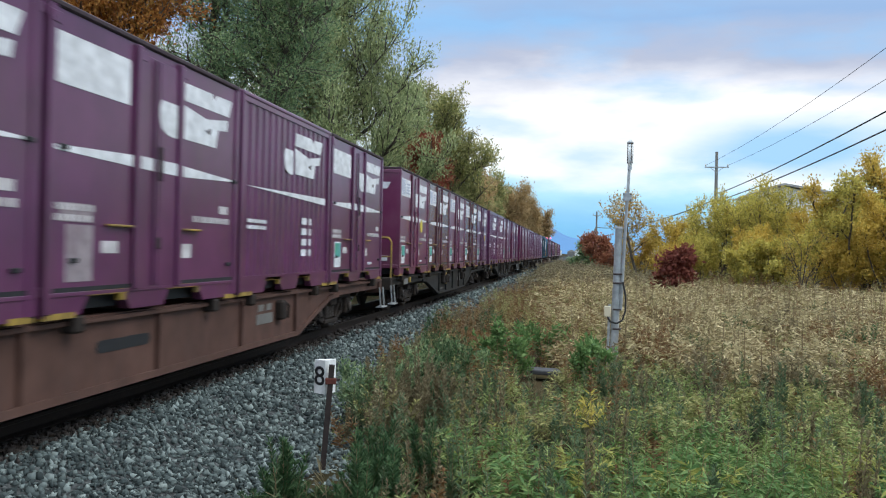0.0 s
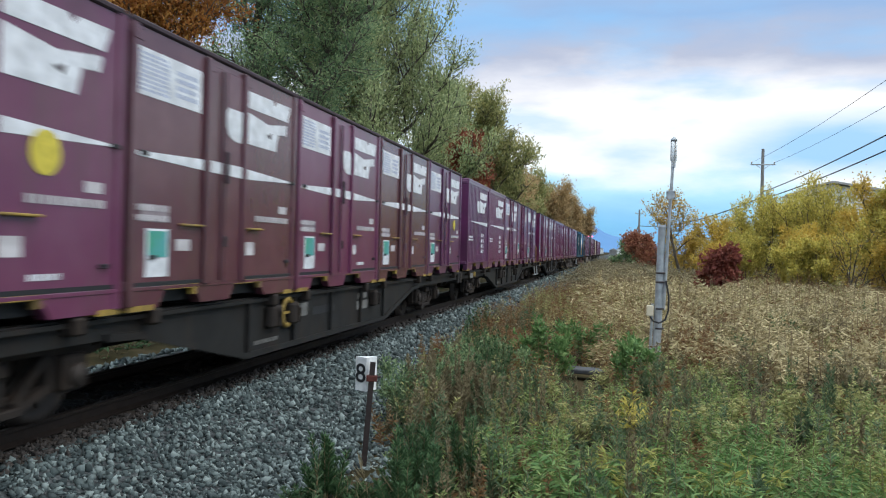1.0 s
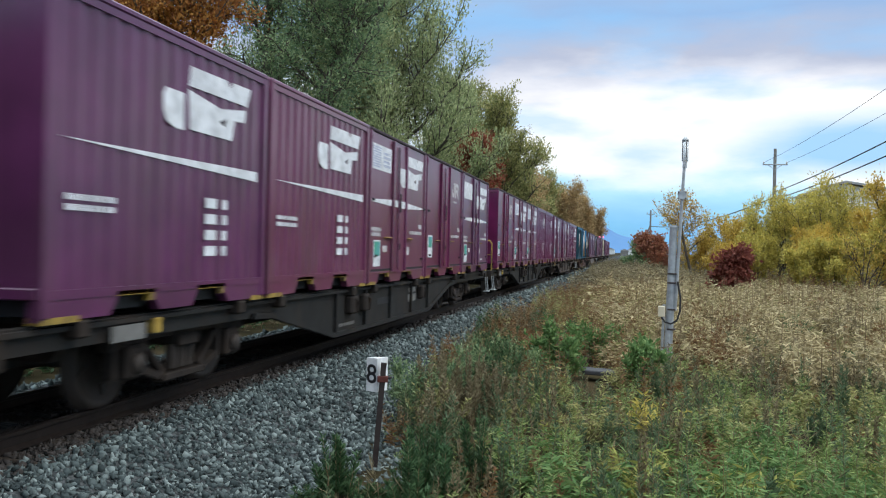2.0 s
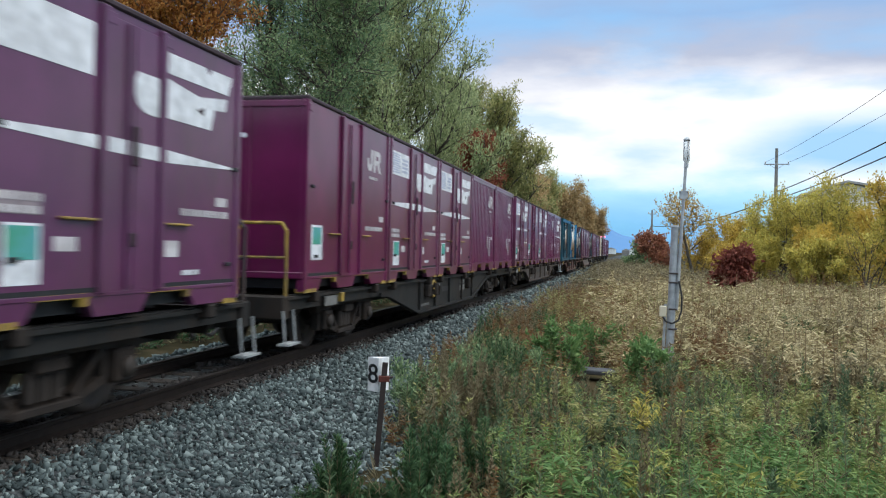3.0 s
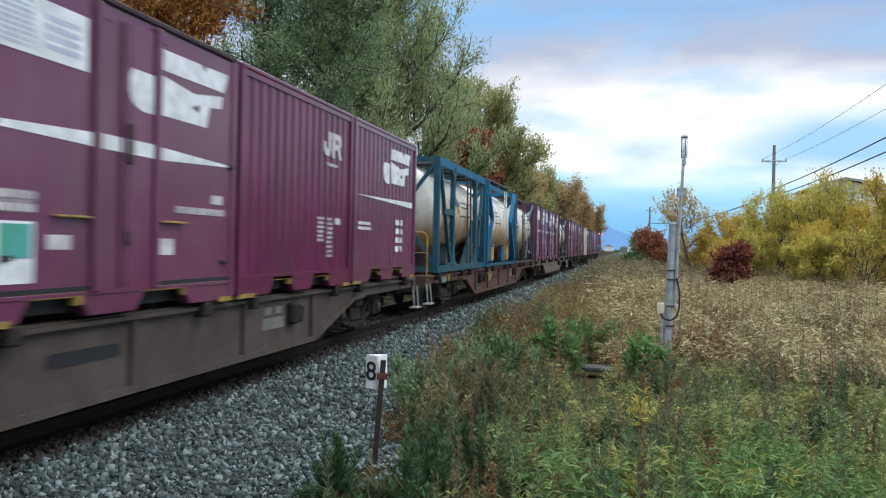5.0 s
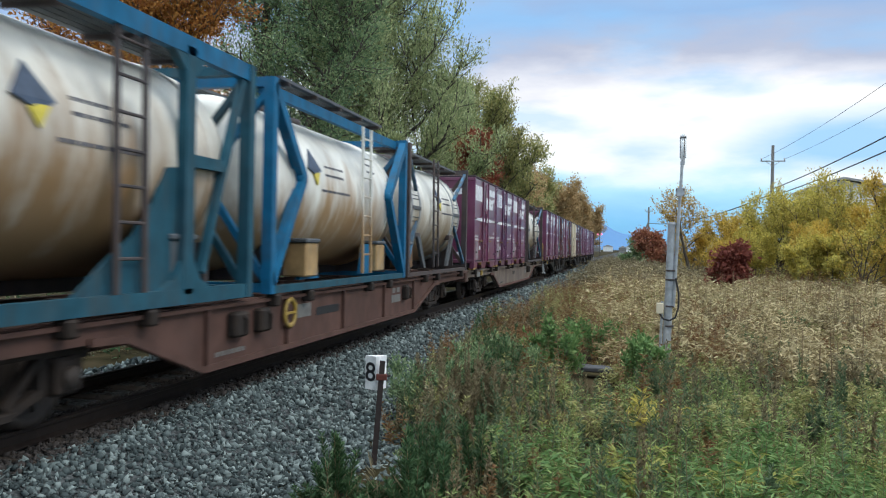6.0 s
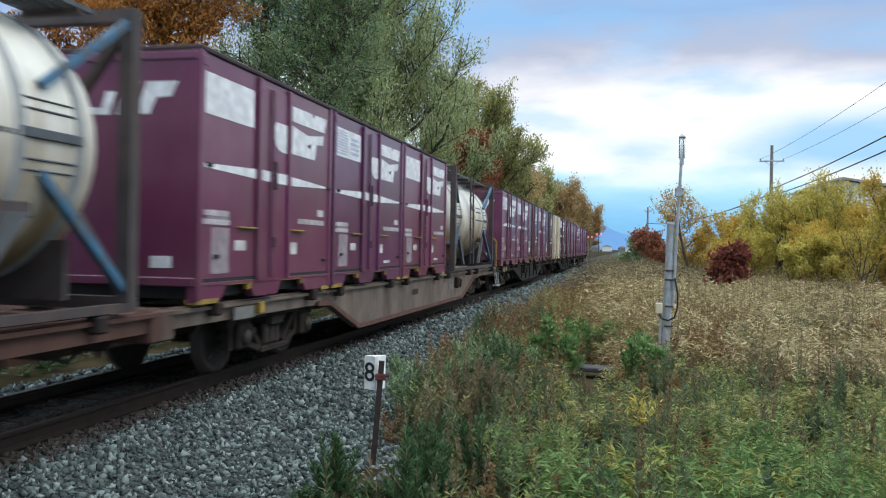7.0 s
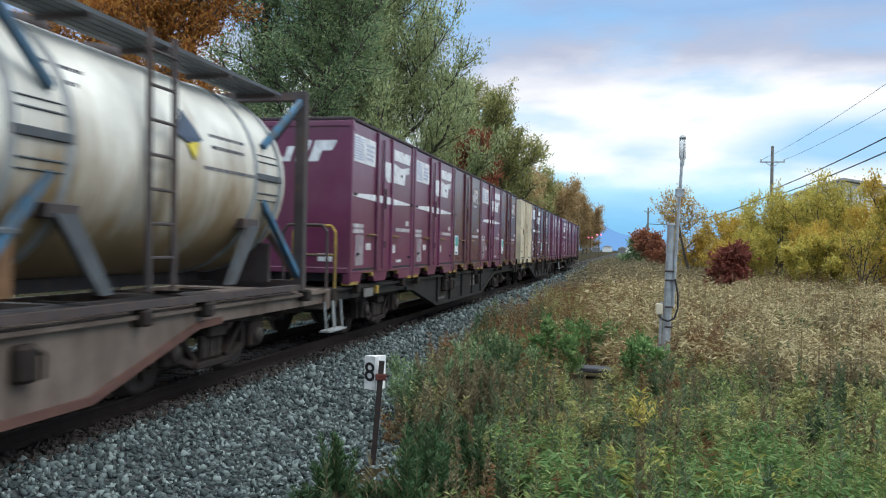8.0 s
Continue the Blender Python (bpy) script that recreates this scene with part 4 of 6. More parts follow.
def wagon(paint, label, rails, emblem):
    """A flat container wagon 20.4 m long with a fish-belly sill. Its y = 0 lies at the first container's face."""
    root = thing("container_wagon", label, "railway wagon", "wagons of the train")
    y0, y1 = -0.35, 19.40
    # where the deep belly of the sill begins and ends
    q0, q1, q2, q3 = (4.2, 6.4, 12.25, 14.4) if paint is FRAME_GREY else (4.05, 5.4, 14.0, 15.7)
    for s in (-1, 1):
        a, b = (1.00, 1.10) if s > 0 else (-1.10, -1.00)
        poly = [(y0, 0.70), (q0 - 0.5, 0.69), (q0, 0.67), (q1, 0.21), (q2, 0.21), (q3, 0.67), (q3 + 0.5, 0.69), (y1, 0.70), (y1, 0.90), (y0, 0.90)]
        part("side_sill", extrude_yz(B(), poly, a, b), paint, root)
        c, d = (1.10, 1.16) if s > 0 else (-1.16, -1.10)
        part("top_flange", box(B(), c, d, y0, y1, 0.845, 0.885), paint, root)
        fl = B()
        for (ya, za), (yb, zb) in zip(poly[1:6], poly[2:7]):
            bar(fl, ((c + d) / 2, ya, za + 0.02), ((c + d) / 2, yb, zb + 0.02), 0.035, 0.07)
        part("bottom_flange", fl, RUST_FLANGE if paint is FRAME_TAN else paint, root)
    for y in () if paint is FRAME_TAN else (q1 + 0.08, q1 * 0.75 + q2 * 0.25, (q1 + q2) / 2, q1 * 0.25 + q2 * 0.75, q2 - 0.08):
        part("web_rib", box(B(), 1.10, 1.15, y - 0.03, y + 0.03, 0.24, 0.845), paint, root)
    part("centre_sill", box(B(), -0.25, 0.25, y0 - 0.1, y1 + 0.1, 0.45, 0.88), paint, root)
    for y in np.arange(0.0, 19.3, 1.92):
        part("cross_member", box(B(), -1.05, 1.05, y - 0.06, y + 0.06, 0.70, 0.88), paint, root)
    for y in (y0, y1):
        part("end_beam", box(B(), -1.15, 1.15, y - 0.10, y + 0.10, 0.60, 0.90, 0.02), paint, root)
    # buckeye couplers
    for y, d in ((y0, -1), (y1, 1)):
        cp = B()
        box(cp, -0.10, 0.10, min(y, y + d * 0.28), max(y, y + d * 0.28), 0.70, 0.90, 0.02)
        box(cp, -0.17, 0.14, min(y + d * 0.20, y + d * 0.33), max(y + d * 0.20, y + d * 0.33), 0.66, 0.94, 0.03)
        part("coupler", cp, RUNNING, root)
    # container locks
    for i in range(5):
        for y in (0.5 + i * 3.82, 3.2 + i * 3.82):
            part("container_lock", box(B(), 1.08, 1.24, y - 0.07, y + 0.07, 0.78, 0.93, 0.02), RUNNING, root)
    # brake gear, tanks and plates along the sill
    for y, w in ((q1 + 0.55, 0.34), (q1 + 1.2, 0.26), (q2 - 0.9, 0.2))[2 if paint is FRAME_TAN else 0:]:
        part("brake_gear", box(B(), 1.09, 1.22, y, y + w, 0.50, 0.78, 0.03), RUNNING, root)
        part("brake_hose", path_bar(B(), [(1.18, y + 0.1, 0.78), (1.24, y + 0.2, 0.70), (1.22, y + 0.22, 0.52)], 0.035), RUNNING, root)
    part("air_reservoir", lathe(B(), [(15.9, 0.05), (15.95, 0.14), (16.6, 0.14), (16.65, 0.05)], 14, (0.85, -9.2, 0.46)), RUNNING, root)
    for ya in (8.9,) if paint is FRAME_TAN else (8.6, 9.05):
        slot = [(ya + 0.06 + (0.38 if math.cos(a) > 0 else 0) + 0.06 * math.cos(a), 0.60 + 0.06 * math.sin(a)) for a in (i * math.pi / 8 + 0.01 for i in range(16))]
        part("sill_hole", extrude_yz(B(), slot, 1.10, 1.104), BLACK, root)
    part("data_plate", box(B(), 1.10, 1.106, q2 - 1.6, q2 - 1.0, 0.48, 0.62), DUSTY, root, "dusty white data panel")
    part("data_plate", box(B(), 1.10, 1.106, q2 - 1.55, q2 - 1.35, 0.66, 0.75), DUSTY, root)
    part("data_plate", box(B(), 1.10, 1.106, q2 - 1.25, q2 - 1.05, 0.66, 0.75), DUSTY, root)
    part("data_plate", box(B(), 1.16, 1.166, 0.95, 1.45, 0.69, 0.83), DUSTY, root, "white dirty side plate")
    text = B()
    for i in range(6):
        box(text, 1.10, 1.106, q1 + 0.3 + i * 0.12, q1 + 0.38 + i * 0.12, 0.32, 0.37)
    part("writing", text, DUSTY, root)
    part("lock_lever", box(B(), 1.10, 1.20, 1.55, 1.66, 0.72, 0.86, 0.01), YELLOW, root, "yellow lever")
    if emblem:
        ring = lathe(B(), [(1.14, 0.14), (1.13, 0.18), (1.16, 0.205), (1.18, 0.18), (1.17, 0.14)], 20, (0, 7.57, 0.66), "x", True)
        part("hand_wheel", ring, YELLOW, root, "yellow brake hand wheel")
        part("hand_wheel_spoke", bar(B(), (1.16, 7.42, 0.66), (1.16, 7.72, 0.66), 0.03), YELLOW, root)
        part("data_plate", box(B(), 1.10, 1.106, 7.9, 8.4, 0.56, 0.74), DUSTY, root)
    part("brake_cylinder", lathe(B(), [(q1 + 1.0, 0.06), (q1 + 1.05, 0.20), (q1 + 1.75, 0.20), (q1 + 1.8, 0.06)], 14, (-0.55, 0, 0.52)), RUNNING, root)
    part("brake_rod", bar(B(), (-0.4, q0 - 2.2, 0.50), (-0.4, q3 + 2.2, 0.50), 0.04, seg=6), RUNNING, root)
    for y in (y0 + 0.35, y0 + 1.0, q0 - 0.25, q3 + 0.25, y1 - 1.0, y1 - 0.35):
        part("cross_beam", extrude_xz(B(), [(-1.05, 0.86), (-0.85, 0.56), (0.85, 0.56), (1.05, 0.86)], y - 0.05, y + 0.05), RUNNING, root)
    for y, d in ((y0, -1), (y1, 1)):
        part("brake_hose", path_bar(B(), [(0.32, y, 0.66), (0.34, y + d * 0.18, 0.52), (0.30, y + d * 0.34, 0.40), (0.24, y + d * 0.46, 0.46)], 0.045), BLACK, root)
    # steps and hand rails at the ends
    y = y0 + 0.02 if rails else y1 - 0.02
    part("end_step", path_bar(B(), [(1.16, y - 0.16, 0.72), (1.20, y - 0.16, 0.30), (1.20, y + 0.16, 0.30), (1.16, y + 0.16, 0.72)], 0.03), BAND, root, "pale steel stirrup step")
    part("step_tread", box(B(), 1.10, 1.26, y - 0.18, y + 0.18, 0.285, 0.31), BAND, root)
    mat = YELLOW if rails else DARK_FRAME
    part("hand_rail", path_bar(B(), [(1.12, y, 0.88), (1.12, y, 1.72), (1.05, y, 1.82), (0.52, y, 1.82), (0.45, y, 1.72), (0.45, y, 0.88)], 0.045), mat, root, "bent tube hand rail")
    part("hand_rail_bar", bar(B(), (1.12, y, 1.38), (0.45, y, 1.38), 0.035, seg=8), mat, root)
    part("brake_column", bar(B(), (-0.55, y, 0.88), (-0.55, y, 1.55), 0.06, seg=8), DARK_FRAME, root)
    for yb in BOGIES:
        bg = new("bogie")
        bg.parent, bg.location = root, (0, yb, 0)
        for s in (-1, 1):
            x = s * 0.86
            # arched top beam, pedestal legs beside the axle boxes, spring plank and slanting struts
            fr = extrude_yz(B(), [(-1.28, 0.56), (-0.55, 0.62), (0.55, 0.62), (1.28, 0.56), (1.28, 0.66), (0.6, 0.74), (-0.6, 0.74), (-1.28, 0.66)], x - 0.06, x + 0.06)
            for d in (-1, 1):
                for a in (0.73, 1.17):
                    bar(fr, (x, d * a, 0.30), (x, d * a, 0.62), 0.10, 0.07)
                bar(fr, (x, d * 0.73, 0.34), (x, d * 0.36, 0.22), 0.09, 0.07)
                bar(fr, (x, d * 0.70, 0.60), (x, d * 0.34, 0.26), 0.08, 0.06)
            box(fr, x - 0.08, x + 0.08, -0.40, 0.40, 0.18, 0.25, 0.01)
            part("side_frame", fr, RUNNING, bg)
            part("bolster_end", box(B(), x - 0.10, x + 0.12, -0.19, 0.19, 0.50, 0.63, 0.02), RUNNING, bg)
            part("brake_lever", path_bar(B(), [(x - s * 0.1, -0.62, 0.62), (x - s * 0.08, -0.52, 0.30), (x - s * 0.08, 0.52, 0.30), (x - s * 0.1, 0.62, 0.62)], 0.035), WHEEL, bg)
            for d in (-0.95, 0.95):
                part("axle_box", box(B(), x - 0.12, x + 0.13, d - 0.15, d + 0.15, 0.29, 0.60, 0.03), RUNNING, bg)
                part("axle_cap", lathe(B(), [(x + s * 0.13, 0.10), (x + s * 0.17, 0.09)], 12, (0, d, 0.43), "x"), WHEEL, bg)
            for d in (-0.16, 0.0, 0.16):
                part("spring", bar(B(), (x, d, 0.28), (x, d, 0.52), 0.12, seg=10), WHEEL, bg)
        part("bolster", box(B(), -0.95, 0.95, -0.2, 0.2, 0.50, 0.72, 0.03), RUNNING, bg)
        for d in (-0.95, 0.95):
            wheelset(bg, d)
            part("brake_shoe", box(B(), 0.48, 0.60, d - 0.56 if d > 0 else d + 0.46, d - 0.46 if d > 0 else d + 0.56, 0.28, 0.60, 0.02), RUNNING, bg)
    return root


XC = -5.375
PITCH = 3.82
LOADS = [
    (FRAME_RED, False, False, ["door V", "door V", "door V", "rib V", "door V"]),
    (FRAME_GREY, True, True, ["door P big", "door B", "door P", "door B", "door V small"]),
    (FRAME_GREY, False, False, ["rib V", "rib P", "door P", "new M", "door V"]),
    (FRAME_GREY, True, True, ["new M", "door P", "door P", "newrib M", "newrib M"]),
    (FRAME_DUSK, False, False, ["door P", "new M", "door P", "newrib M", "rib P"]),
    (FRAME_RED, True, True, ["tank blue", "tank blue_y", "tank dark"]),
    (FRAME_TAN, False, False, ["door P", "door V", "door P", "tank dark"]),
    (FRAME_GREY, True, False, ["door P", "door P", "new B", "door P", "new B"]),
    (FRAME_GREY, False, False, ["plain C", "door B", "new B", "new P", "door P"]),
    (FRAME_GREY, False, False, ["rib P", "door P", "new P", "door P", "new B"]),
]
FRAME_WORDS = {"wagon_grey_paint": "grime-grey", "wagon_red_oxide": "red-brown", "wagon_dusty_paint": "dusty tan", "wagon_brown_dust_paint": "dust-brown"}
moving, wheels = [], []


def build_train():
    plain, boxes, drums = {}, {}, {}
    for k, (paint, rails, emblem, load) in enumerate(LOADS):
        key = (paint.name, rails, emblem)
        if key in plain:
            w = copy_thing(plain[key], Matrix())
        else:
            w = plain[key] = wagon(paint, f"{FRAME_WORDS[paint.name]} flat container wagon with fish-belly side sills", rails, emblem)
        moving.append((w, k, 0.0, 0.0))
        wheels.extend(o for b in w.children if b.name.startswith("bogie") for o in b.children if o.name.startswith("wheelset"))
        y = 0.0
        for i, item in enumerate(load):
            word = item.split()
            if word[0] == "tank":
                y = 12.44 if len(load) == 4 else (0.22, 6.79, 13.06)[i]
                if word[1] in drums:
                    c = copy_thing(drums[word[1]], Matrix())
                else:
                    c = drums[word[1]] = tank(word[1], 11 + k)
                moving.append((c, k, y, ZB))
            else:
                c = container(word[0], word[1], 100 * k + i, word[2] if len(word) > 2 else "",
                              note="and a round yellow sticker" if len(word) > 2 else "")
                moving.append((c, k, y, ZB))
                y += PITCH


build_train()


# ---- trees and shrubs ----
def tree(name, label, x, y, height, spread, mat, seed, twigs=210, per=120, size=0.20, slim=0.32, clear=0.16, droop=0.0, sigma=0.42, category="tree", stems=1, sprays=2, lift=0.0):
    """Trunk, limbs and twigs that fork upwards, with single leaves round the twigs."""
    rng = np.random.default_rng(seed)
    root = thing(name, label, category)
    root.location = (x, y, GROUND - 0.05)
    P, Q, R0, R1, tips = [], [], [], [], []

    def limb(p, d, length, r, steps):
        pts = [p]
        for i in range(steps):
            d = unit(d + rng.normal(0, 0.13, 3) + np.array([0, 0, 0.06]))
            q = p + d * length / steps
            ra, rb = r * (1 - 0.72 * i / steps), r * (1 - 0.72 * (i + 1) / steps)
            P.append(p), Q.append(q), R0.append(ra), R1.append(rb)
            p = q
            pts.append(p)
        return pts

    mains = []
    for s in range(stems):
        lean = rng.normal(0, 0.05 if stems == 1 else 0.30, 3) * np.array([1, 1, 0])
        mains.append(limb(np.array([0, 0, 0.0]) + lean * 0.1, np.array([0, 0, 1.0]) + lean, height * rng.uniform(0.72, 0.86), height * (0.022 if stems == 1 else 0.010), 9))
    n_l1 = max(5, twigs // 12)
    for i in range(n_l1):
        m = mains[i % stems]
        f = clear + (0.95 - clear) * ((i + 0.5) / n_l1) ** 0.9
        a = f * (len(m) - 1)
        b = int(a)
        p = m[b] + (m[min(b + 1, len(m) - 1)] - m[b]) * (a - b)
        ang = i * 2.4 + rng.uniform(-0.5, 0.5)
        rise = 0.45 + 0.9 * f + rng.normal(0, 0.12)
        reach = spread * (1.05 - 0.62 * f) * rng.uniform(0.75, 1.2)
        d = np.array([math.cos(ang), math.sin(ang), rise])
        br = limb(p, unit(d), reach * math.hypot(1, rise) * 0.85, height * 0.0075 * (1.2 - f), 6)
        for j in range(12):
            u = 0.22 + 0.78 * j / 11
            c = u * 6
            e = min(int(c), 5)
            p2 = br[e] + (br[e + 1] - br[e]) * (c - e)
            d2 = unit(unit(br[e + 1] - br[e]) * 0.6 + rng.normal(0, 0.65, 3) + np.array([0, 0, 0.25 + lift - droop]))
            tw = limb(p2, d2, spread * rng.uniform(0.16, 0.36), height * 0.0022, 3)
            tips.append(np.array(tw))
            for _ in range(sprays):
                g = rng.integers(1, 4)
                d3 = unit(d2 * 0.5 + rng.normal(0, 0.6, 3) + np.array([0, 0, 0.3 + lift - droop]))
                tips.append(np.array(limb(tw[g], d3, spread * rng.uniform(0.10, 0.22), height * 0.0012, 3)))
    v, f = tubes(np.array(P), np.array(Q), np.array(R0), np.array(R1), 5 if stems == 1 else 4)
    mesh_np("trunk", v, f, BARK, root, smooth=True)
    tips = np.array(tips)
    n = int(len(tips) * per / (1 + sprays))
    k = rng.integers(0, len(tips), n)
    weight = rng.uniform(0, 1, len(tips)) ** 0.7
    k = k[rng.uniform(size=n) < weight[k]]
    n = len(k)
    u = rng.uniform(0, 3, n)
    e = np.minimum(u.astype(int), 2)
    stray = rng.normal(0, sigma * 0.62, (n, 3)) * (0.6 + 0.8 * np.sin(u * 1.047))[:, None]
    base = tips[k, e] + (tips[k, e + 1] - tips[k, e]) * (u - e)[:, None] + stray
    base[:, 2] = np.maximum(base[:, 2], 0.15)
    way = rng.normal(0, 0.6, (n, 3)) + 1.1 * unit(tips[k, 3] - tips[k, 0]) + np.array([0, 0, 0.25 - droop * 1.2])
    L = size * rng.uniform(0.6, 1.4, n)
    outward = tips[k, 1] - np.array([0, 0, height * 0.45])
    v, f = leaves(base, way, L, L * slim, rng, 0.55 * unit(outward) + 0.8 * unit(stray) + np.array([0, 0, 0.6]))
    mesh_np("crown", v, f, mat, root)
    return root


def build_trees():
    # beyond the track
    tree("oak_tree", "broad oak tree with rust-orange autumn leaves", -18.4, 27.0, 15.5, 3.3, OAK, 1, twigs=300, per=230, size=0.13, slim=0.6, sigma=0.32)
    tree("oak_tree", "broad oak tree with rust-orange autumn leaves", -23.8, 31.0, 17.0, 3.8, OAK, 9, twigs=240, per=150, size=0.17, slim=0.6, sigma=0.36)
    tree("willow_tree", "tall dark green willow tree with dense narrow leaves", -17.6, 36.0, 21.0, 4.4, WILLOW_DARK, 2, twigs=330, per=200, size=0.17, slim=0.36, droop=0.2, sigma=0.36)
    tree("willow_tree", "tall dark green willow tree with dense narrow leaves", -18.6, 43.0, 22.0, 5.2, WILLOW_DARK, 3, twigs=330, per=140, size=0.20, slim=0.36, droop=0.2, sigma=0.45)
    tree("willow_tree", "large grey-green willow tree with feathery upright limbs", -15.6, 60.0, 29.0, 9.6, WILLOW, 4, twigs=480, per=400, size=0.25, slim=0.36, lift=0.45, sigma=0.46)
    tree("willow_tree", "tall green willow tree with thin leaf cover", -23.0, 60.0, 26.0, 7.0, OLIVE, 5, twigs=300, per=130, size=0.28, lift=0.2, sigma=0.5)
    tree("maple_tree", "small russet-red maple tree between the willows", -12.8, 68.0, 14.0, 3.0, RUSSET, 6, twigs=180, per=130, size=0.26, slim=0.6, sigma=0.36)
    tree("willow_tree", "pale olive willow tree with sparse ragged crown", -14.8, 95.0, 24.0, 6.6, OLIVE, 7, twigs=380, per=190, size=0.32, slim=0.36, lift=0.35, sigma=0.5)
    tree("willow_tree", "grey-green willow tree with an open crown", -15.8, 79.0, 20.0, 5.0, WILLOW, 8, twigs=300, per=200, size=0.29, slim=0.36, lift=0.35, sigma=0.5)
    for i, (y, h) in enumerate(((108, 14), (122, 15.5), (138, 16), (156, 17), (178, 18), (205, 18), (240, 19), (290, 18), (350, 14))):
        tree("larch_tree", "tan autumn tree in a row along the railway", -14.5 - (i % 3) * 1.2, y, h * 0.98, 4.2 + y * 0.006, TAN if i != 2 else OLIVE, 20 + i, twigs=170, per=150, size=0.24 + y * 0.0010, slim=0.5, sigma=0.55 + y * 0.001)
    for i, y in enumerate((30, 37, 44, 58, 72, 84, 98, 115)):
        tree("thicket_shrub", "dull green shrub at the foot of the willows", -12.6 - (i * 37 % 5) * 0.5, y, 5.2, 3.2, WILLOW_DARK if i % 2 else OLIVE, 40 + i, twigs=90, per=70, size=0.32, slim=0.4, clear=0.03, category="shrub", stems=3)
    # beside the field
    tree("maple_shrub", "dense crimson maple shrub in dry reeds", 4.45, 40.5, 2.35, 0.95, CRIMSON, 66, twigs=240, per=44, size=0.22, slim=0.5, clear=0.02, droop=0.35, sigma=0.15, category="shrub")
    tree("birch_tree", "slender yellow-leaved tree with an open crown", 4.9, 70.0, 6.9, 2.9, AMBER, 61, twigs=150, per=44, size=0.15, slim=0.6, sigma=0.22, clear=0.35)
    tree("maple_shrub", "reddish-brown autumn shrub beside a leaning pole", 3.2, 92.0, 4.6, 1.9, RUST_SHRUB, 62, twigs=120, per=80, size=0.28, slim=0.6, clear=0.03, sigma=0.3, category="shrub", stems=3)
    tree("conifer_shrub", "small dark green bush at the field's end", 0.6, 110.0, 3.2, 2.0, WILLOW_DARK, 63, twigs=80, per=80, size=0.3, slim=0.4, clear=0.03, sigma=0.3, category="shrub", stems=3)
    spots = [(5.6, 72, 3.0, 2.4, GOLD), (7.6, 66, 4.6, 2.4, GOLD), (9.2, 70, 5.2, 2.6, GOLD_GREEN), (10.0, 61, 6.0, 2.6, GOLD_GREEN), (11.6, 66, 6.6, 2.8, GOLD_GREEN),
             (12.6, 56, 6.3, 2.8, GOLD_GREEN), (14.4, 61, 5.0, 2.8, GOLD), (14.2, 51, 5.4, 2.2, GOLD), (12.9, 45, 5.2, 1.9, GOLD_GREEN), (13.4, 44, 7.9, 1.5, GOLD_GREEN), (14.4, 45, 8.3, 1.8, GOLD), (16.6, 52, 5.0, 3.0, GOLD_GREEN),
             (10.6, 52, 3.4, 1.9, GOLD), (14.6, 42, 5.0, 1.8, GOLD), (8.2, 58, 3.2, 1.9, GOLD_GREEN), (17.5, 45, 6.8, 3.0, GOLD_GREEN),
             (12.9, 60, 6.9, 2.4, GOLD_GREEN), (9.6, 49.5, 2.9, 1.2, GOLD_GREEN), (12.8, 43, 3.3, 1.3, GOLD), (15.6, 40, 3.8, 1.4, GOLD_GREEN), (7.2, 62, 2.6, 1.8, GOLD), (11.0, 48.5, 3.6, 1.3, GOLD_GREEN)]
    for i, (x, y, h, s, m) in enumerate(spots):
        tree("willow_shrub", "tall yellow-green autumn willow shrub beside the field" if m is GOLD_GREEN else "golden-leaved autumn willow shrub beside the field", x, y, h, s, m, 70 + i,
             twigs=230 if h > 4 else 150, per=84, size=0.15, slim=0.52, clear=0.10, sigma=0.13 + 0.012 * h, category="shrub", stems=6 if h > 4 else 7)
    tree("bare_shrub", "grey bare-stemmed shrub with few leaves", 11.2, 44.0, 4.0, 1.4, GOLD, 95, twigs=190, per=9, size=0.14, slim=0.5, clear=0.05, sigma=0.2, category="shrub", stems=6)


build_trees()


# ---- weeds, reeds and grass ----
def stand(name, label, mat, spots, rng, height, leaf_len, slim, count, lean=0.18, stem_r=0.004, rise=0.3, category="weeds", stem_mat=None, low=0.05, fan=0.35):
    """A stand of leafy stems: each stem carries leaves from low to its tip."""
    n = len(spots)
    h = height * rng.uniform(0.45, 1.35, n)
    base = np.column_stack([spots, np.full(n, GROUND - 0.03)])
    tilt = np.column_stack([rng.normal(0, lean, (n, 2)), np.ones(n)])
    tip = base + tilt * h[:, None]
    k = np.repeat(np.arange(n), count)
    u = rng.uniform(low, 1, len(k))
    p = base[k] + (tip - base)[k] * u[:, None]
    ang = rng.uniform(0, 2 * np.pi, len(k))
    way = np.column_stack([np.cos(ang), np.sin(ang), rng.normal(rise, fan, len(k))])
    L = leaf_len * rng.uniform(0.5, 1.35, len(k)) * (1.15 - 0.55 * u)
    v, f = leaves(p, way, L, L * slim, rng)
    ob = mesh_np(name, v, f, mat)
    tagged(ob, label, category, kind="stuff")
    if stem_mat:
        v, f = tubes(base, tip, np.full(n, stem_r), np.full(n, stem_r * 0.4), 4)
        mesh_np("stems", v, f, stem_mat, ob)
    return ob


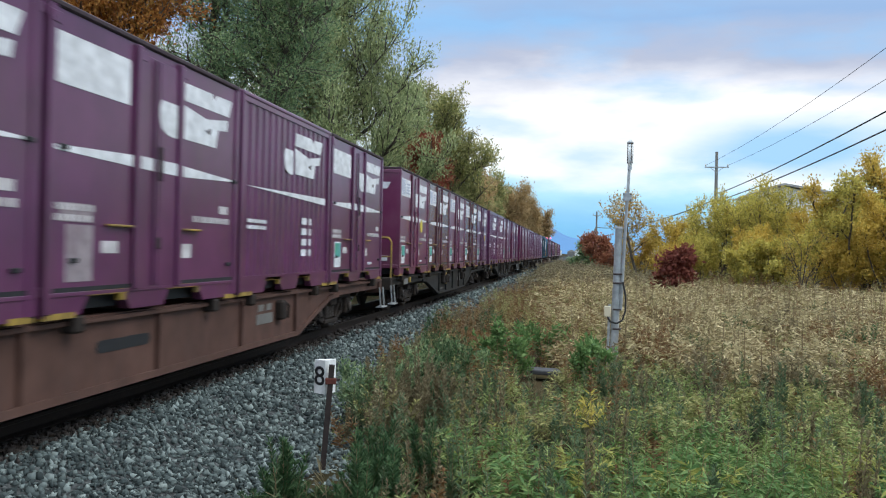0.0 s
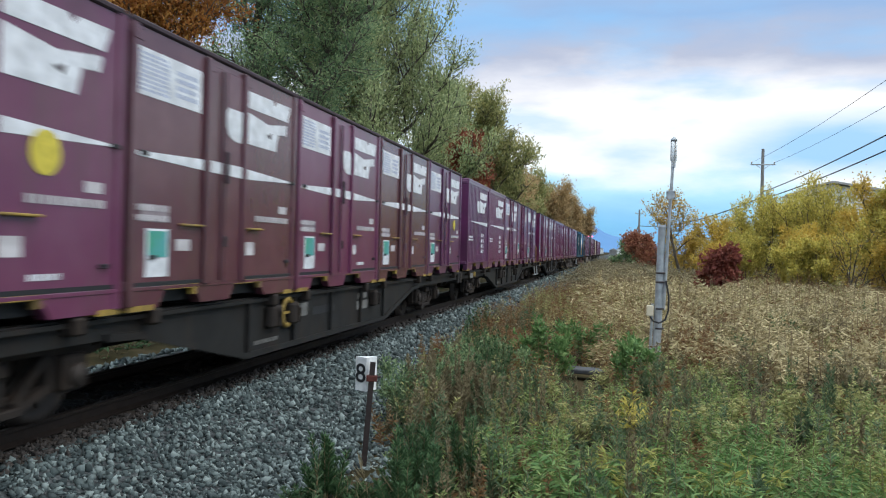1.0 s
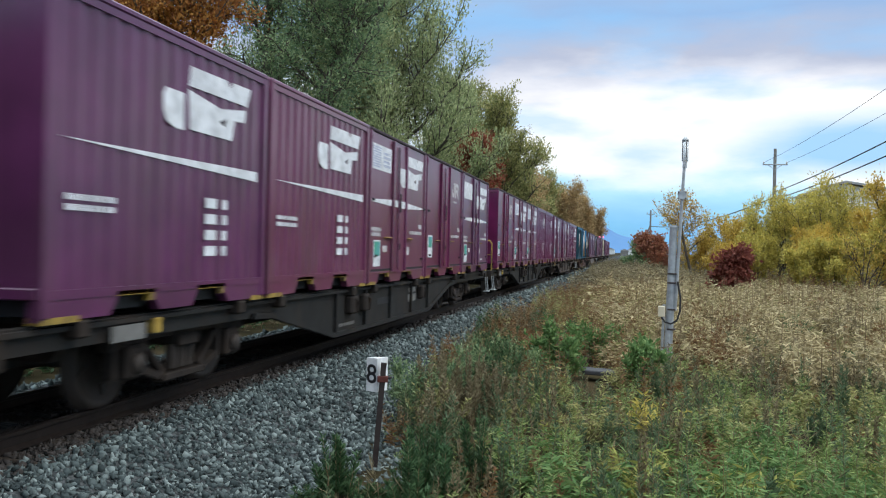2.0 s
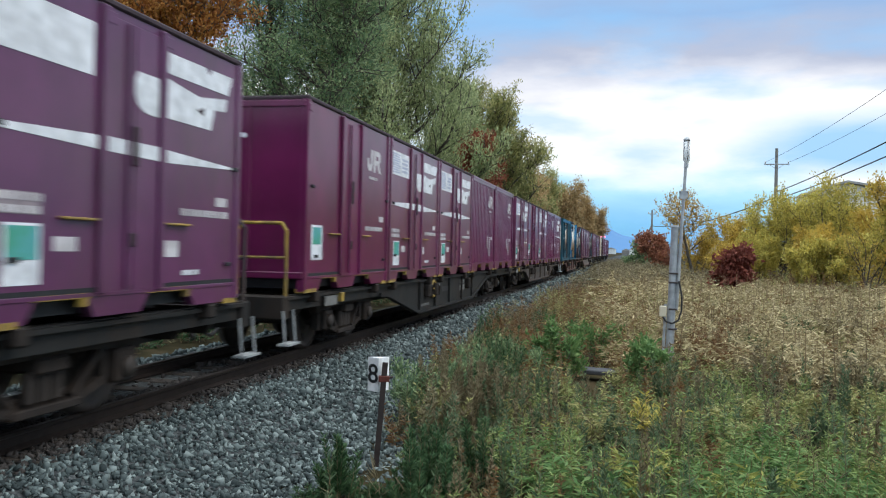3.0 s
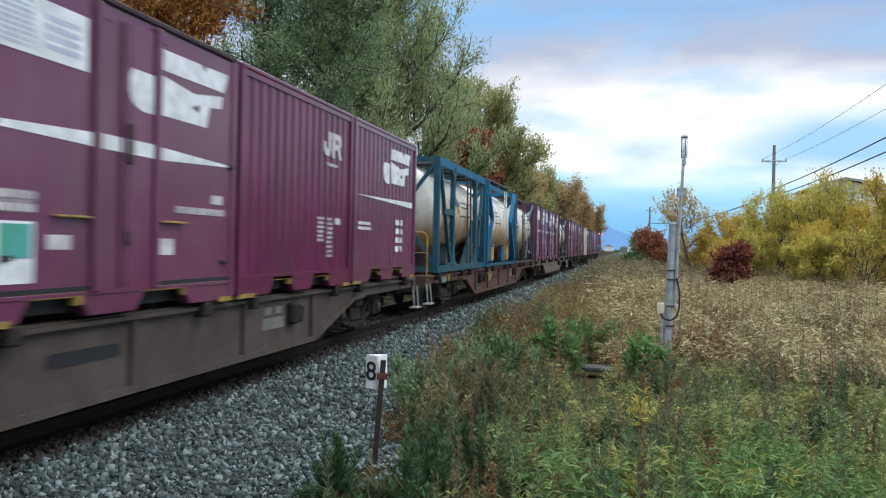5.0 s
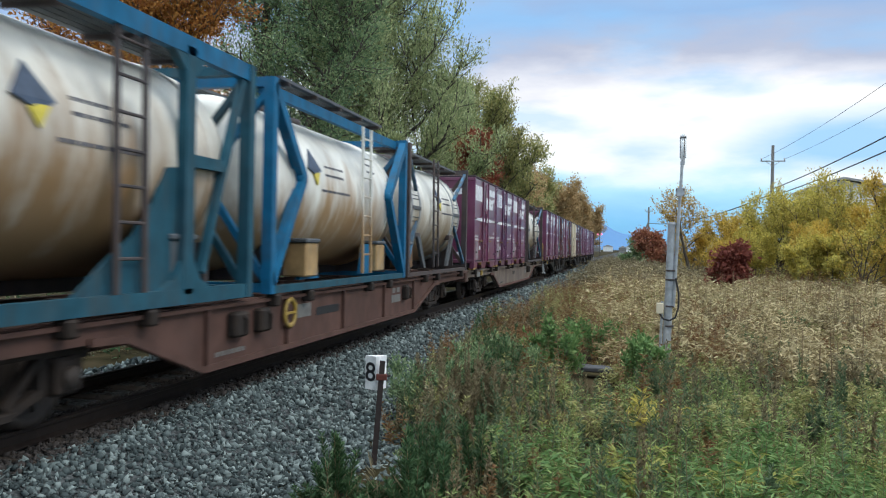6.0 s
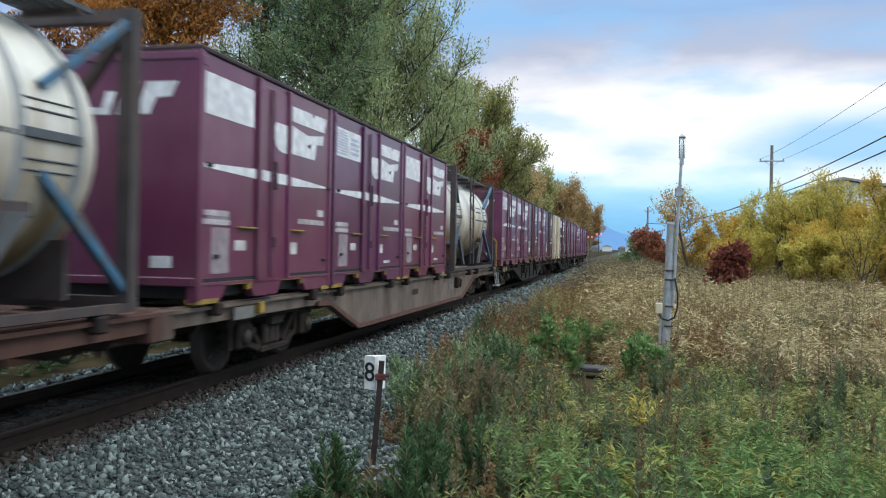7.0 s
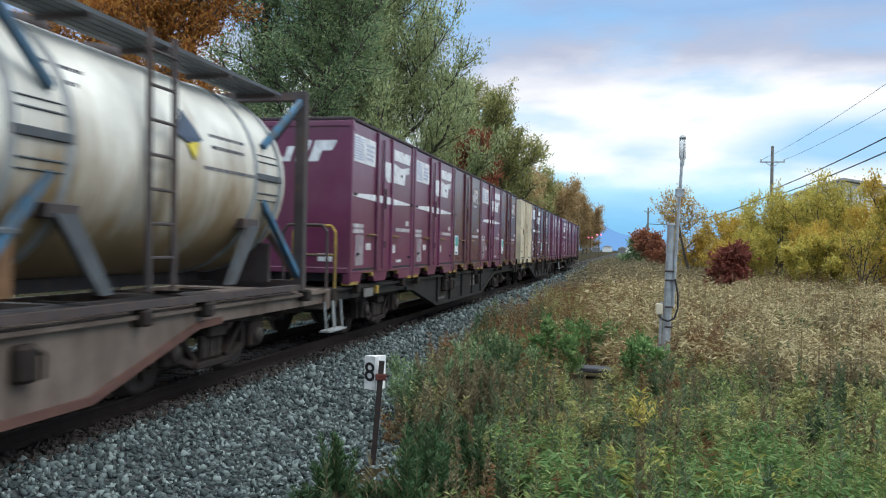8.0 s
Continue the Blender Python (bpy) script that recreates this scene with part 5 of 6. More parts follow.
def scatter(rng, x0, x1, y0, y1, dens, clump=0.0, keep=None):
    n = int((x1 - x0) * (y1 - y0) * dens)
    p = np.column_stack([rng.uniform(x0, x1, n), rng.uniform(y0, y1, n)])
    if clump:
        a, b, c, d = rng.uniform(0, 6.28, 4)
        w = np.sin(p[:, 0] * 1.5 + a + 1.4 * np.sin(p[:, 1] * 0.7 + b)) * np.cos(p[:, 1] * 1.0 + c + 1.1 * np.sin(p[:, 0] * 0.9 + d))
        p = p[rng.uniform(-0.7, 0.7, n) < w * clump + (1 - clump) * 0.7]
    if keep is not None:
        p = p[keep(p[:, 0], p[:, 1])]
    return p


def mounds(name, label, mat, centres, rng, radius, height, stems, count, leaf_len, slim, rise=0.5):
    """Bushy clumps: stems fan out of one root and carry leaves on their upper part."""
    m = len(centres)
    k = np.repeat(np.arange(m), stems)
    n = len(k)
    size = rng.uniform(0.65, 1.3, m)[k]
    ang, out = rng.uniform(0, 2 * np.pi, n), np.sqrt(rng.uniform(0, 1, n))
    root = np.column_stack([centres[k] + 0.25 * radius * (size * out)[:, None] * np.column_stack([np.cos(ang), np.sin(ang)]), np.full(n, GROUND - 0.03)])
    top = root + np.column_stack([radius * size * out * np.cos(ang), radius * size * out * np.sin(ang), height * size * (1.05 - 0.45 * out ** 2) * rng.uniform(0.8, 1.15, n)])
    j = np.repeat(np.arange(n), count)
    u = rng.uniform(0.25, 1, len(j)) ** 0.8
    p = root[j] + (top - root)[j] * u[:, None]
    a = rng.uniform(0, 2 * np.pi, len(j))
    way = np.column_stack([np.cos(a), np.sin(a), rng.normal(rise, 0.35, len(j))]) + 0.4 * rise * unit((top - root)[j])
    L = leaf_len * rng.uniform(0.5, 1.3, len(j)) * (1.2 - 0.5 * u)
    v, f = leaves(p, way, L, L * slim, rng)
    ob = tagged(mesh_np(name, v, f, mat), label, "weeds", kind="stuff")
    v, f = tubes(root, top, np.full(n, 0.004), np.full(n, 0.0015), 4)
    mesh_np("stems", v, f, STALK, ob)


def build_weeds():
    rng = np.random.default_rng(9)
    edge = lambda x, y: x > np.interp(y, [5, 7, 9.3, 14, 21, 57, 150], [-2.05, -2.22, -2.5, -2.9, -3.15, -3.5, -3.9]) + 0.16 * np.sin(y * 1.9)
    around = edge
    edge = lambda x, y: around(x, y) & ~((np.abs(x + 0.036 * y) < 0.30) & (y > 10.9) & (y < 13.7))
    clear = lambda x, y: edge(x, y) & (np.hypot(x, y) > 3.5)
    post = lambda x, y: (np.abs(x + 0.307 * y) > 0.30) | (y > 7.6)
    grid = rng.uniform(0, 1, (64, 64))

    def lumps(x, y, cell, shift):
        """Smooth patches of the given size, from 0 to 1."""
        u, v = x / cell + 20 + shift, y / cell + 5 + shift * 0.7
        i, j = np.floor(u).astype(int), np.floor(v).astype(int)
        f, g = u - i, v - j
        f, g = f * f * (3 - 2 * f), g * g * (3 - 2 * g)
        at = lambda p, q: grid[p % 64, q % 64]
        return (at(i, j) * (1 - f) + at(i + 1, j) * f) * (1 - g) + (at(i, j + 1) * (1 - f) + at(i + 1, j + 1) * f) * g

    def kind_of(x, y):
        """Which plants hold a spot: dark mugwort by the gravel, brown and rust behind, fresh green to the open side."""
        return 0.62 * lumps(x, y, 0.62, 0.0) + 0.38 * lumps(x, y, 0.27, 9.3)

    def patch_of(lo, hi, dens, x0, x1, y0, y1, more=None):
        p = scatter(rng, x0, x1, y0, y1, dens, 0.0, lambda x, y: clear(x, y) & post(x, y) & (y < 13.2 + 0.8 * np.sin(x * 2.1) - 0.3 * np.clip(x - 1, 0, 4)))
        k = kind_of(p[:, 0], p[:, 1])
        p = p[(k > lo) & (k < hi)]
        return p[more(p[:, 0], p[:, 1])] if more is not None else p

    by_gravel = lambda x, y: x < -0.75 - 0.05 * (y - 6) + 0.3 * np.sin(y * 2.3)
    open_side = lambda x, y: x > -0.95 - 0.05 * (y - 6) + 0.3 * np.sin(y * 2.3)
    front = lambda x, y: open_side(x, y) & (y < 8.6 + 0.5 * np.sin(x * 1.9))
    behind = lambda x, y: open_side(x, y) & (y > 8.0 + 0.5 * np.sin(x * 1.9))
    everywhere = (-3.4, 8, 4.6, 14.5)
    # low cover that shows in the hollows
    stand("ground_herbs", "low dull green herbs and grass of the verge", WEED, patch_of(0.0, 1.0, 26, *everywhere), rng, 0.12, 0.10, 0.16, 9, rise=0.7)
    stand("dry_grass", "thin brown dead grass among the weeds", DRY, scatter(rng, -3.6, 8, 4.5, 22, 20, 0.8, clear), rng, 0.32, 0.20, 0.06, 9, rise=1.0)
    # beside the gravel: dark mugwort, brown seed heads and rust-coloured weeds
    stand("mugwort_weeds", "dark blue-green mugwort weeds beside the gravel", WEED_BLUE, patch_of(0.0, 0.46, 20, *everywhere, by_gravel), rng, 0.50, 0.085, 0.22, 84, stem_mat=STALK, lean=0.07, rise=0.9)
    stand("seed_weeds", "grey-brown seed-headed weeds beside the gravel", DRY, patch_of(0.46, 0.58, 22, *everywhere, by_gravel), rng, 0.44, 0.05, 0.36, 84, stem_mat=STALK, lean=0.08, low=0.25, rise=0.9)
    stand("rust_weeds", "rust-brown withered weeds beside the gravel", RED_WEED, patch_of(0.56, 1.0, 20, *everywhere, by_gravel), rng, 0.34, 0.08, 0.28, 56, stem_mat=STALK, rise=0.5)
    # open verge near by: fresh green lance-leaved weeds with mugwort and yellow patches
    stand("herb_weeds", "fresh green lance-leaved weeds", WEED_BRIGHT, patch_of(0.0, 0.40, 22, *everywhere, front), rng, 0.40, 0.105, 0.18, 60, stem_mat=STALK, rise=0.25, low=0.3)
    stand("goldenrod_weeds", "knee-high green goldenrod weeds with narrow leaves", WEED, patch_of(0.36, 0.56, 24, *everywhere, front), rng, 0.46, 0.095, 0.17, 72, stem_mat=STALK, lean=0.10, rise=0.35, low=0.25)
    stand("mugwort_weeds", "blue-green mugwort weeds in feathery clumps", WEED_BLUE, patch_of(0.53, 0.70, 24, *everywhere, front), rng, 0.56, 0.07, 0.2, 100, stem_mat=STALK, lean=0.06, rise=0.9)
    stand("yellow_weeds", "yellowing soft weeds in patches", YELLOW_WEED, patch_of(0.68, 1.0, 22, *everywhere, front), rng, 0.38, 0.09, 0.18, 58, stem_mat=STALK, rise=0.4)
    stand("rust_weeds", "low rust-brown withered weeds among the green", RED_WEED, patch_of(0.47, 0.58, 22, *everywhere, front), rng, 0.30, 0.08, 0.28, 44, stem_mat=STALK, rise=0.4)
    # further back: olive, brown, grey-green and green patches
    stand("sprawling_weeds", "olive and yellowing knee-high weeds", OLIVE, patch_of(0.0, 0.38, 17, *everywhere, behind), rng, 0.38, 0.11, 0.22, 52, stem_mat=STALK, lean=0.14, rise=0.3)
    stand("rust_weeds", "rust-brown withered weeds in patches", RED_WEED, patch_of(0.35, 0.46, 18, *everywhere, behind), rng, 0.34, 0.09, 0.30, 46, stem_mat=STALK, rise=0.5)
    stand("goldenrod_weeds", "green goldenrod weeds with narrow leaves", WEED, patch_of(0.43, 0.62, 19, *everywhere, behind), rng, 0.42, 0.095, 0.18, 64, stem_mat=STALK, lean=0.10, rise=0.4)
    stand("mugwort_weeds", "grey-green mugwort weeds before the dry field", WEED_BLUE, patch_of(0.59, 1.0, 17, *everywhere, behind), rng, 0.46, 0.08, 0.22, 84, stem_mat=STALK, lean=0.08, rise=0.7)
    # tall single plants that stand above the rest
    spot = lambda d, more: patch_of(0.0, 1.0, d, *everywhere, more)
    mounds("weed_plumes", "upright green mugwort plumes", WEED_BLUE, spot(0.35, open_side), rng, 0.13, 0.72, 6, 120, 0.075, 0.2, 0.9)
    mounds("weed_plumes", "brown withered mugwort plumes", DRY, spot(0.32, open_side), rng, 0.10, 0.70, 5, 90, 0.055, 0.28, 1.1)
    mounds("weed_clumps", "bright green leafy herb clumps", WEED_BRIGHT, spot(0.7, front), rng, 0.30, 0.42, 18, 26, 0.14, 0.2, 0.0)
    mounds("weed_clumps", "yellow-green lance-leaved clumps", YELLOW_WEED, spot(0.5, front), rng, 0.30, 0.44, 14, 24, 0.15, 0.17, 0.1)
    mounds("weed_clumps", "olive autumn weed clumps", OLIVE, spot(0.6, behind), rng, 0.32, 0.44, 24, 32, 0.09, 0.26, 0.1)
    mounds("weed_clumps", "yellowing lance-leaved weed clumps", GOLD_GREEN, np.array([(3.75, 6.6), (4.9, 11.2), (5.1, 11.4), (0.3, 9.3)]), rng, 0.22, 0.42, 14, 24, 0.14, 0.17, 0.4)
    verge = lambda x, y: clear(x, y) & post(x, y) & (x < -1.0 - 0.01 * y)
    for words, m, d, h in (("dark green weed clumps along the ballast", WEED_DEEP, 0.8, 0.62), ("reddish-brown weed clumps along the ballast", RED_WEED, 0.9, 0.52),
                           ("dry brown weed clumps along the ballast", DRY, 1.0, 0.66), ("olive weed clumps along the ballast", OLIVE, 0.5, 0.5)):
        mounds("weed_clumps", words, m, scatter(rng, -3.2, 0, 7.8, 21, d, 0.0, verge), rng, 0.26, h, 20, 44, 0.07, 0.26, 0.5)
    patch = lambda x, y: (x > 1.0) & (y > 11.5)
    for words, m, d in (("brown weed clumps in the dry bamboo", DRY, 0.5), ("reddish weed clumps in the dry bamboo", RED_WEED, 0.4), ("dark olive weed clumps in the dry bamboo", WEED_DEEP, 0.25)):
        mounds("weed_clumps", words, m, scatter(rng, 0.5, 11, 11.5, 26, d, 0.9, patch), rng, 0.36, 0.66, 20, 40, 0.09, 0.26, 0.5)
    tall = np.array([(-1.55, 6.05), (-1.47, 6.35), (-1.3, 6.0), (-1.62, 6.7), (-1.2, 6.9), (-2.1, 5.9), (-2.25, 6.3), (-1.42, 5.6)])
    low = np.array([(-1.95, 5.6), (-1.75, 5.55), (-2.0, 6.1), (-2.2, 5.7), (-1.85, 6.3), (-2.3, 6.0)])
    mounds("weed_clumps", "low dark green weeds at the foot of the number plate", WEED_DEEP, low, rng, 0.20, 0.26, 14, 60, 0.07, 0.18, 0.6)
    mounds("weed_plumes", "tall deep green weed plumes beside the number plate", WEED_DEEP, tall, rng, 0.15, 0.60, 9, 170, 0.075, 0.17, 0.8)
    brown = np.array([(-2.3, 9.25), (-2.12, 9.35), (-2.0, 9.15), (-1.85, 9.45), (-2.2, 9.6), (-1.95, 9.7), (-1.8, 8.9), (-1.7, 9.2), (-1.55, 9.5)])
    mounds("weed_plumes", "tall grey-brown withered weeds at the gravel edge", DRY, brown, rng, 0.16, 0.76, 10, 110, 0.06, 0.26, 0.9)
    deep = np.array([(-2.15, 11.0), (-1.95, 11.3), (-1.8, 11.05), (-2.05, 10.7), (-1.65, 11.5)])
    mounds("weed_plumes", "tall dark green bushy weeds at the gravel edge", WEED_DEEP, deep, rng, 0.22, 0.80, 14, 100, 0.07, 0.22, 0.8)
    # brown border along the ballast
    border = lambda x, y: edge(x, y) & (x < 0.8 - 0.02 * y + 0.5 * np.sin(y * 0.7))
    stand("border_weeds", "reddish-brown dry weeds along the ballast edge", RED_WEED, scatter(rng, -5.0, 1, 11, 40, 13, 0.5, border), rng, 0.62, 0.12, 0.18, 36, stem_mat=STALK, lean=0.15)
    stand("border_weeds", "olive green weeds along the ballast edge", OLIVE, scatter(rng, -4.6, 1, 9.5, 34, 8, 0.8, border), rng, 0.58, 0.11, 0.22, 40, stem_mat=STALK)
    far = edge
    stand("far_weeds", "brown and olive weeds along the distant ballast", DRY, scatter(rng, -6, 6, 40, 150, 1.8, 0.3, far), rng, 0.9, 0.26, 0.3, 26, category="weeds")
    # pale dwarf bamboo field
    field = lambda x, y: (x > 0.0 - 0.035 * (y - 14) + 0.7 * np.sin(y * 0.8)) & (y > 13.8 + 0.6 * np.sin(x * 1.7) - 0.9 * np.clip(x - 1.2, 0, 2))
    bamboo = "pale straw-coloured withered dwarf bamboo leaves"
    tuft = lambda x0, x1, y0, y1, d: scatter(rng, x0, x1, y0, y1, d, 0.35, field)
    mounds("dwarf_bamboo", bamboo, STRAW, tuft(-1.5, 13, 11, 19, 3.4), rng, 0.30, 0.62, 12, 24, 0.165, 0.18, 0.0)
    mounds("dwarf_bamboo", bamboo, STRAW, tuft(-1.5, 15, 19, 29, 2.4), rng, 0.36, 0.66, 12, 20, 0.20, 0.19, 0.0)
    mounds("dwarf_bamboo", bamboo, STRAW, tuft(-3, 20, 29, 46, 1.3), rng, 0.50, 0.68, 14, 14, 0.30, 0.2, -0.1)
    stand("dwarf_bamboo", bamboo, STRAW, scatter(rng, -1.5, 14, 11, 26, 3.5, 0.8, field), rng, 0.70, 0.24, 0.16, 18, stem_mat=STALK, rise=-0.1, low=0.4, fan=0.6)
    stand("dwarf_bamboo", bamboo, STRAW, scatter(rng, -4, 22, 44, 84, 2.4, 0.5, field), rng, 0.5, 0.34, 0.22, 22, rise=0.3, low=0.2, fan=0.9)
    stand("field_weeds", "dark olive weeds between the dry bamboo", OLIVE, scatter(rng, -1, 14, 11, 46, 6, 0.97, field), rng, 0.55, 0.14, 0.24, 26, stem_mat=STALK)
    stand("field_weeds", "reddish-brown weeds between the dry bamboo", RED_WEED, scatter(rng, -3, 12, 14, 60, 3.0, 0.98, field), rng, 0.6, 0.16, 0.25, 30, stem_mat=STALK)
    stand("grey_weeds", "grey-green tall weeds in front of the dry bamboo", WEED_BLUE, scatter(rng, 1.5, 9, 10.5, 15, 3.5, 0.95), rng, 0.62, 0.08, 0.2, 90, stem_mat=STALK, lean=0.08, rise=0.9)
    stand("dead_stalks", "upright brown dead plant stalks in the field", DRY, scatter(rng, 0, 16, 12, 40, 4.0, 0.7, field), rng, 0.95, 0.06, 0.4, 16, stem_mat=STALK, lean=0.05, low=0.5, stem_r=0.008)
    stand("hedge_weeds", "reddish-brown weeds at the foot of the shrubs", RED_WEED, scatter(rng, 4, 18, 38, 60, 4.0, 0.8, lambda x, y: x > 22 - 0.31 * y), rng, 1.1, 0.16, 0.3, 34, stem_mat=STALK)
    stand("hedge_weeds", "olive weeds at the foot of the shrubs", OLIVE, scatter(rng, 4, 18, 38, 60, 3.0, 0.8, lambda x, y: x > 22 - 0.31 * y), rng, 1.0, 0.14, 0.3, 34, stem_mat=STALK)
    # beyond the track
    stand("lineside_weeds", "dark green weeds beyond the track", WEED_DEEP, scatter(rng, -12.5, -8.5, 2, 46, 9, 0.2), rng, 0.95, 0.15, 0.25, 30, stem_mat=STALK)
    stand("lineside_weeds", "dull brown weeds beyond the track", DRY, scatter(rng, -13.0, -8.5, 2, 70, 3, 0.4), rng, 0.9, 0.14, 0.25, 24, stem_mat=STALK)
    # green leafy clumps round the concrete slab
    for x, y, h, s in ((-1.05, 12.85, 0.98, 0.40), (-0.66, 15.6, 0.8, 0.38), (0.16, 12.4, 0.92, 0.31)):
        tree("herb_bush", "bright green broad-leaved herb bush", x, y, h, s, WEED_BRIGHT, int(100 + 10 * (x + y)), twigs=120, per=30, size=0.08, slim=0.42, clear=0.05, sigma=0.05, category="bush", stems=6)
    for x, y, h, s in ((-2.0, 10.6, 0.85, 0.45), (-2.35, 9.3, 0.7, 0.42), (-1.7, 12.2, 0.75, 0.42)):
        tree("mugwort_bush", "dark green weed bush at the gravel edge", x, y, h, s, WILLOW_DARK, int(300 + 10 * (x + y)), twigs=120, per=40, size=0.06, slim=0.3, clear=0.05, sigma=0.06, category="bush", stems=5)


build_weeds()


# ---- lineside things ----
def build_marker():
    """The white distance marker on its steel post."""
    root = thing("distance_marker", "white folded number plate on a rusty steel post", "marker")
    root.matrix_world = pose(-2.27, 7.4, GROUND - 0.1, 0, 0, 17)
    part("post", bar(B(), (-0.015, -0.09, 0), (0.058, -0.09, 1.085), 0.05, 0.05), RUST, root)
    # folded three-sided plate, its ridge towards the viewer
    a, r, c = (-0.100, 0.03), (-0.002, -0.075), (0.095, 0.055)
    z0, z1 = 0.81, 1.115
    for p, q in ((a, r), (r, c)):
        n = Vector((q[1] - p[1], p[0] - q[0])).normalized() * 0.004
        bm = B()
        quad = [p, q, (q[0] - n.x, q[1] - n.y), (p[0] - n.x, p[1] - n.y)]
        lo = [bm.verts.new((x, y, z0)) for x, y in quad]
        hi = [bm.verts.new((x, y, z1)) for x, y in quad]
        bm.faces.new(lo[::-1]), bm.faces.new(hi)
        for i in range(4):
            j = (i + 1) % 4
            bm.faces.new((lo[i], lo[j], hi[j], hi[i]))
        bmesh.ops.recalc_face_normals(bm, faces=bm.faces)
        part("plate", bm, WHITE_ENAMEL, root, "white enamelled plate")
    lid = B()
    lo = [lid.verts.new((x, y, z1 + 0.001)) for x, y in (a, r, c)]
    hi = [lid.verts.new((x, y, z1 + 0.006)) for x, y in (a, r, c)]
    lid.faces.new(lo[::-1]), lid.faces.new(hi)
    for i in range(3):
        j = (i + 1) % 3
        lid.faces.new((lo[i], lo[j], hi[j], hi[i]))
    bmesh.ops.recalc_face_normals(lid, faces=lid.faces)
    part("cap", lid, WHITE_ENAMEL, root)
    cur = bpy.data.curves.new("digit", "FONT")
    cur.body, cur.size, cur.extrude, cur.offset = "8", 0.245, 0.001, 0.002
    cur.align_x, cur.align_y = "CENTER", "CENTER"
    txt = new("digit", cur)
    dep = bpy.context.evaluated_depsgraph_get()
    me = bpy.data.meshes.new_from_object(txt.evaluated_get(dep))
    bpy.data.objects.remove(txt)
    me.materials.append(BLACK)
    digit = new("digit", me)
    digit.parent = root
    ang = math.degrees(math.atan2(r[1] - a[1], r[0] - a[0]))
    digit.matrix_local = pose((a[0] + r[0]) / 2 - 0.0025, (a[1] + r[1]) / 2 - 0.0028, 0.965, 90, 0, ang) @ Matrix.Diagonal((1.2, 1, 1, 1))
    tagged(digit, "black figure eight")
    part("clamp", box(B(), 0.0, 0.10, -0.125, -0.06, 0.91, 0.965, 0.006), RUST_RED, root, "rust-red clamp")
    part("bolt", bar(B(), (0.04, -0.11, 0.95), (0.13, -0.08, 0.95), 0.02, seg=6), RUST, root)


def build_lamp_pole():
    """The tube lamp on a thin mast strapped to a thick stub pole."""
    root = thing("signal_pole", "weathered grey steel pole with a tall glass tube lamp", "pole")
    root.location = (0.69, 15.2, GROUND - 0.1)
    part("stub_pole", bar(B(), (-0.02, 0, 0.0), (0.035, 0, 2.62), 0.150, 0.13, seg=16), GALV, root)
    part("stub_cap", bar(B(), (0.035, 0, 2.61), (0.036, 0, 2.645), 0.155, 0.13, seg=16), GALV, root)
    part("mast", bar(B(), (0.085, -0.02, 1.15), (0.19, -0.02, 3.66), 0.068, 0.05, seg=12), GALV, root)
    part("mast_top", bar(B(), (0.175, -0.02, 3.3), (0.197, -0.02, 3.74), 0.05, 0.045, seg=10), GALV, root)
    part("conduit", bar(B(), (-0.13, -0.03, 0.0), (-0.10, -0.03, 1.25), 0.05, seg=8), GALV, root)
    lp = lathe(B(), [(3.70, 0.02), (3.73, 0.032), (3.80, 0.050), (4.12, 0.052)], 18, (0.20, -0.02, 0), "z")
    part("lamp_glass", lp, LAMP_GLASS, root, "milky glass lamp tube")
    part("lamp_cage", lathe(B(), [(4.12, 0.056), (4.16, 0.056), (4.17, 0.04), (4.20, 0.015)], 16, (0.20, -0.02, 0), "z"), GALV, root)
    for a in range(4):
        x, y = 0.20 + 0.054 * math.cos(a * 1.571 + 0.4), -0.02 + 0.054 * math.sin(a * 1.571 + 0.4)
        part("cage_rod", bar(B(), (x, y, 3.78), (x, y, 4.13), 0.012, seg=6), DARK_FRAME, root)
    part("lamp_collar", bar(B(), (0.198, -0.02, 3.66), (0.20, -0.02, 3.73), 0.075, seg=12), GALV, root)
    part("bracket_plate", box(B(), 0.09, 0.24, -0.07, -0.055, 3.10, 3.25, 0.004), GALV, root)
    for x in (0.10, 0.225):
        for z in (3.12, 3.22):
            part("bracket_bolt", bar(B(), (x, -0.09, z), (x, -0.05, z), 0.022, seg=6), DARK_FRAME, root)
    for z in (1.62, 1.78, 1.15, 0.80):
        part("strap", lathe(B(), [(z, 0.07), (z, 0.088), (z + 0.03, 0.088), (z + 0.03, 0.07)], 16, (0.01 + z * 0.014, 0, 0), "z"), DARK_FRAME, root, "dark steel strap")
    part("junction_box", box(B(), -0.20, -0.08, -0.10, 0.02, 1.03, 1.22, 0.012), CREAM, root, "small beige junction box")
    cable = [(0.12, -0.06, 1.66), (0.17, -0.10, 1.40), (0.17, -0.11, 1.15), (0.12, -0.13, 0.98), (0.02, -0.14, 0.92), (-0.09, -0.12, 0.95), (-0.14, -0.08, 1.03)]
    part("cable", path_bar(B(), cable, 0.032), BLACK, root, "black looped cable")


def build_slab():
    root = B()
    box(root, -0.25, 0.25, -0.20, 0.20, 0, 0.07, 0.015)
    ob = tagged(part("concrete_trough_lid", root, SLAB), "dark grey concrete trough lid among green weeds", "concrete slab")
    ob.matrix_world = pose(-0.47, 13.3, GROUND + 0.13, 0, 3, 12)


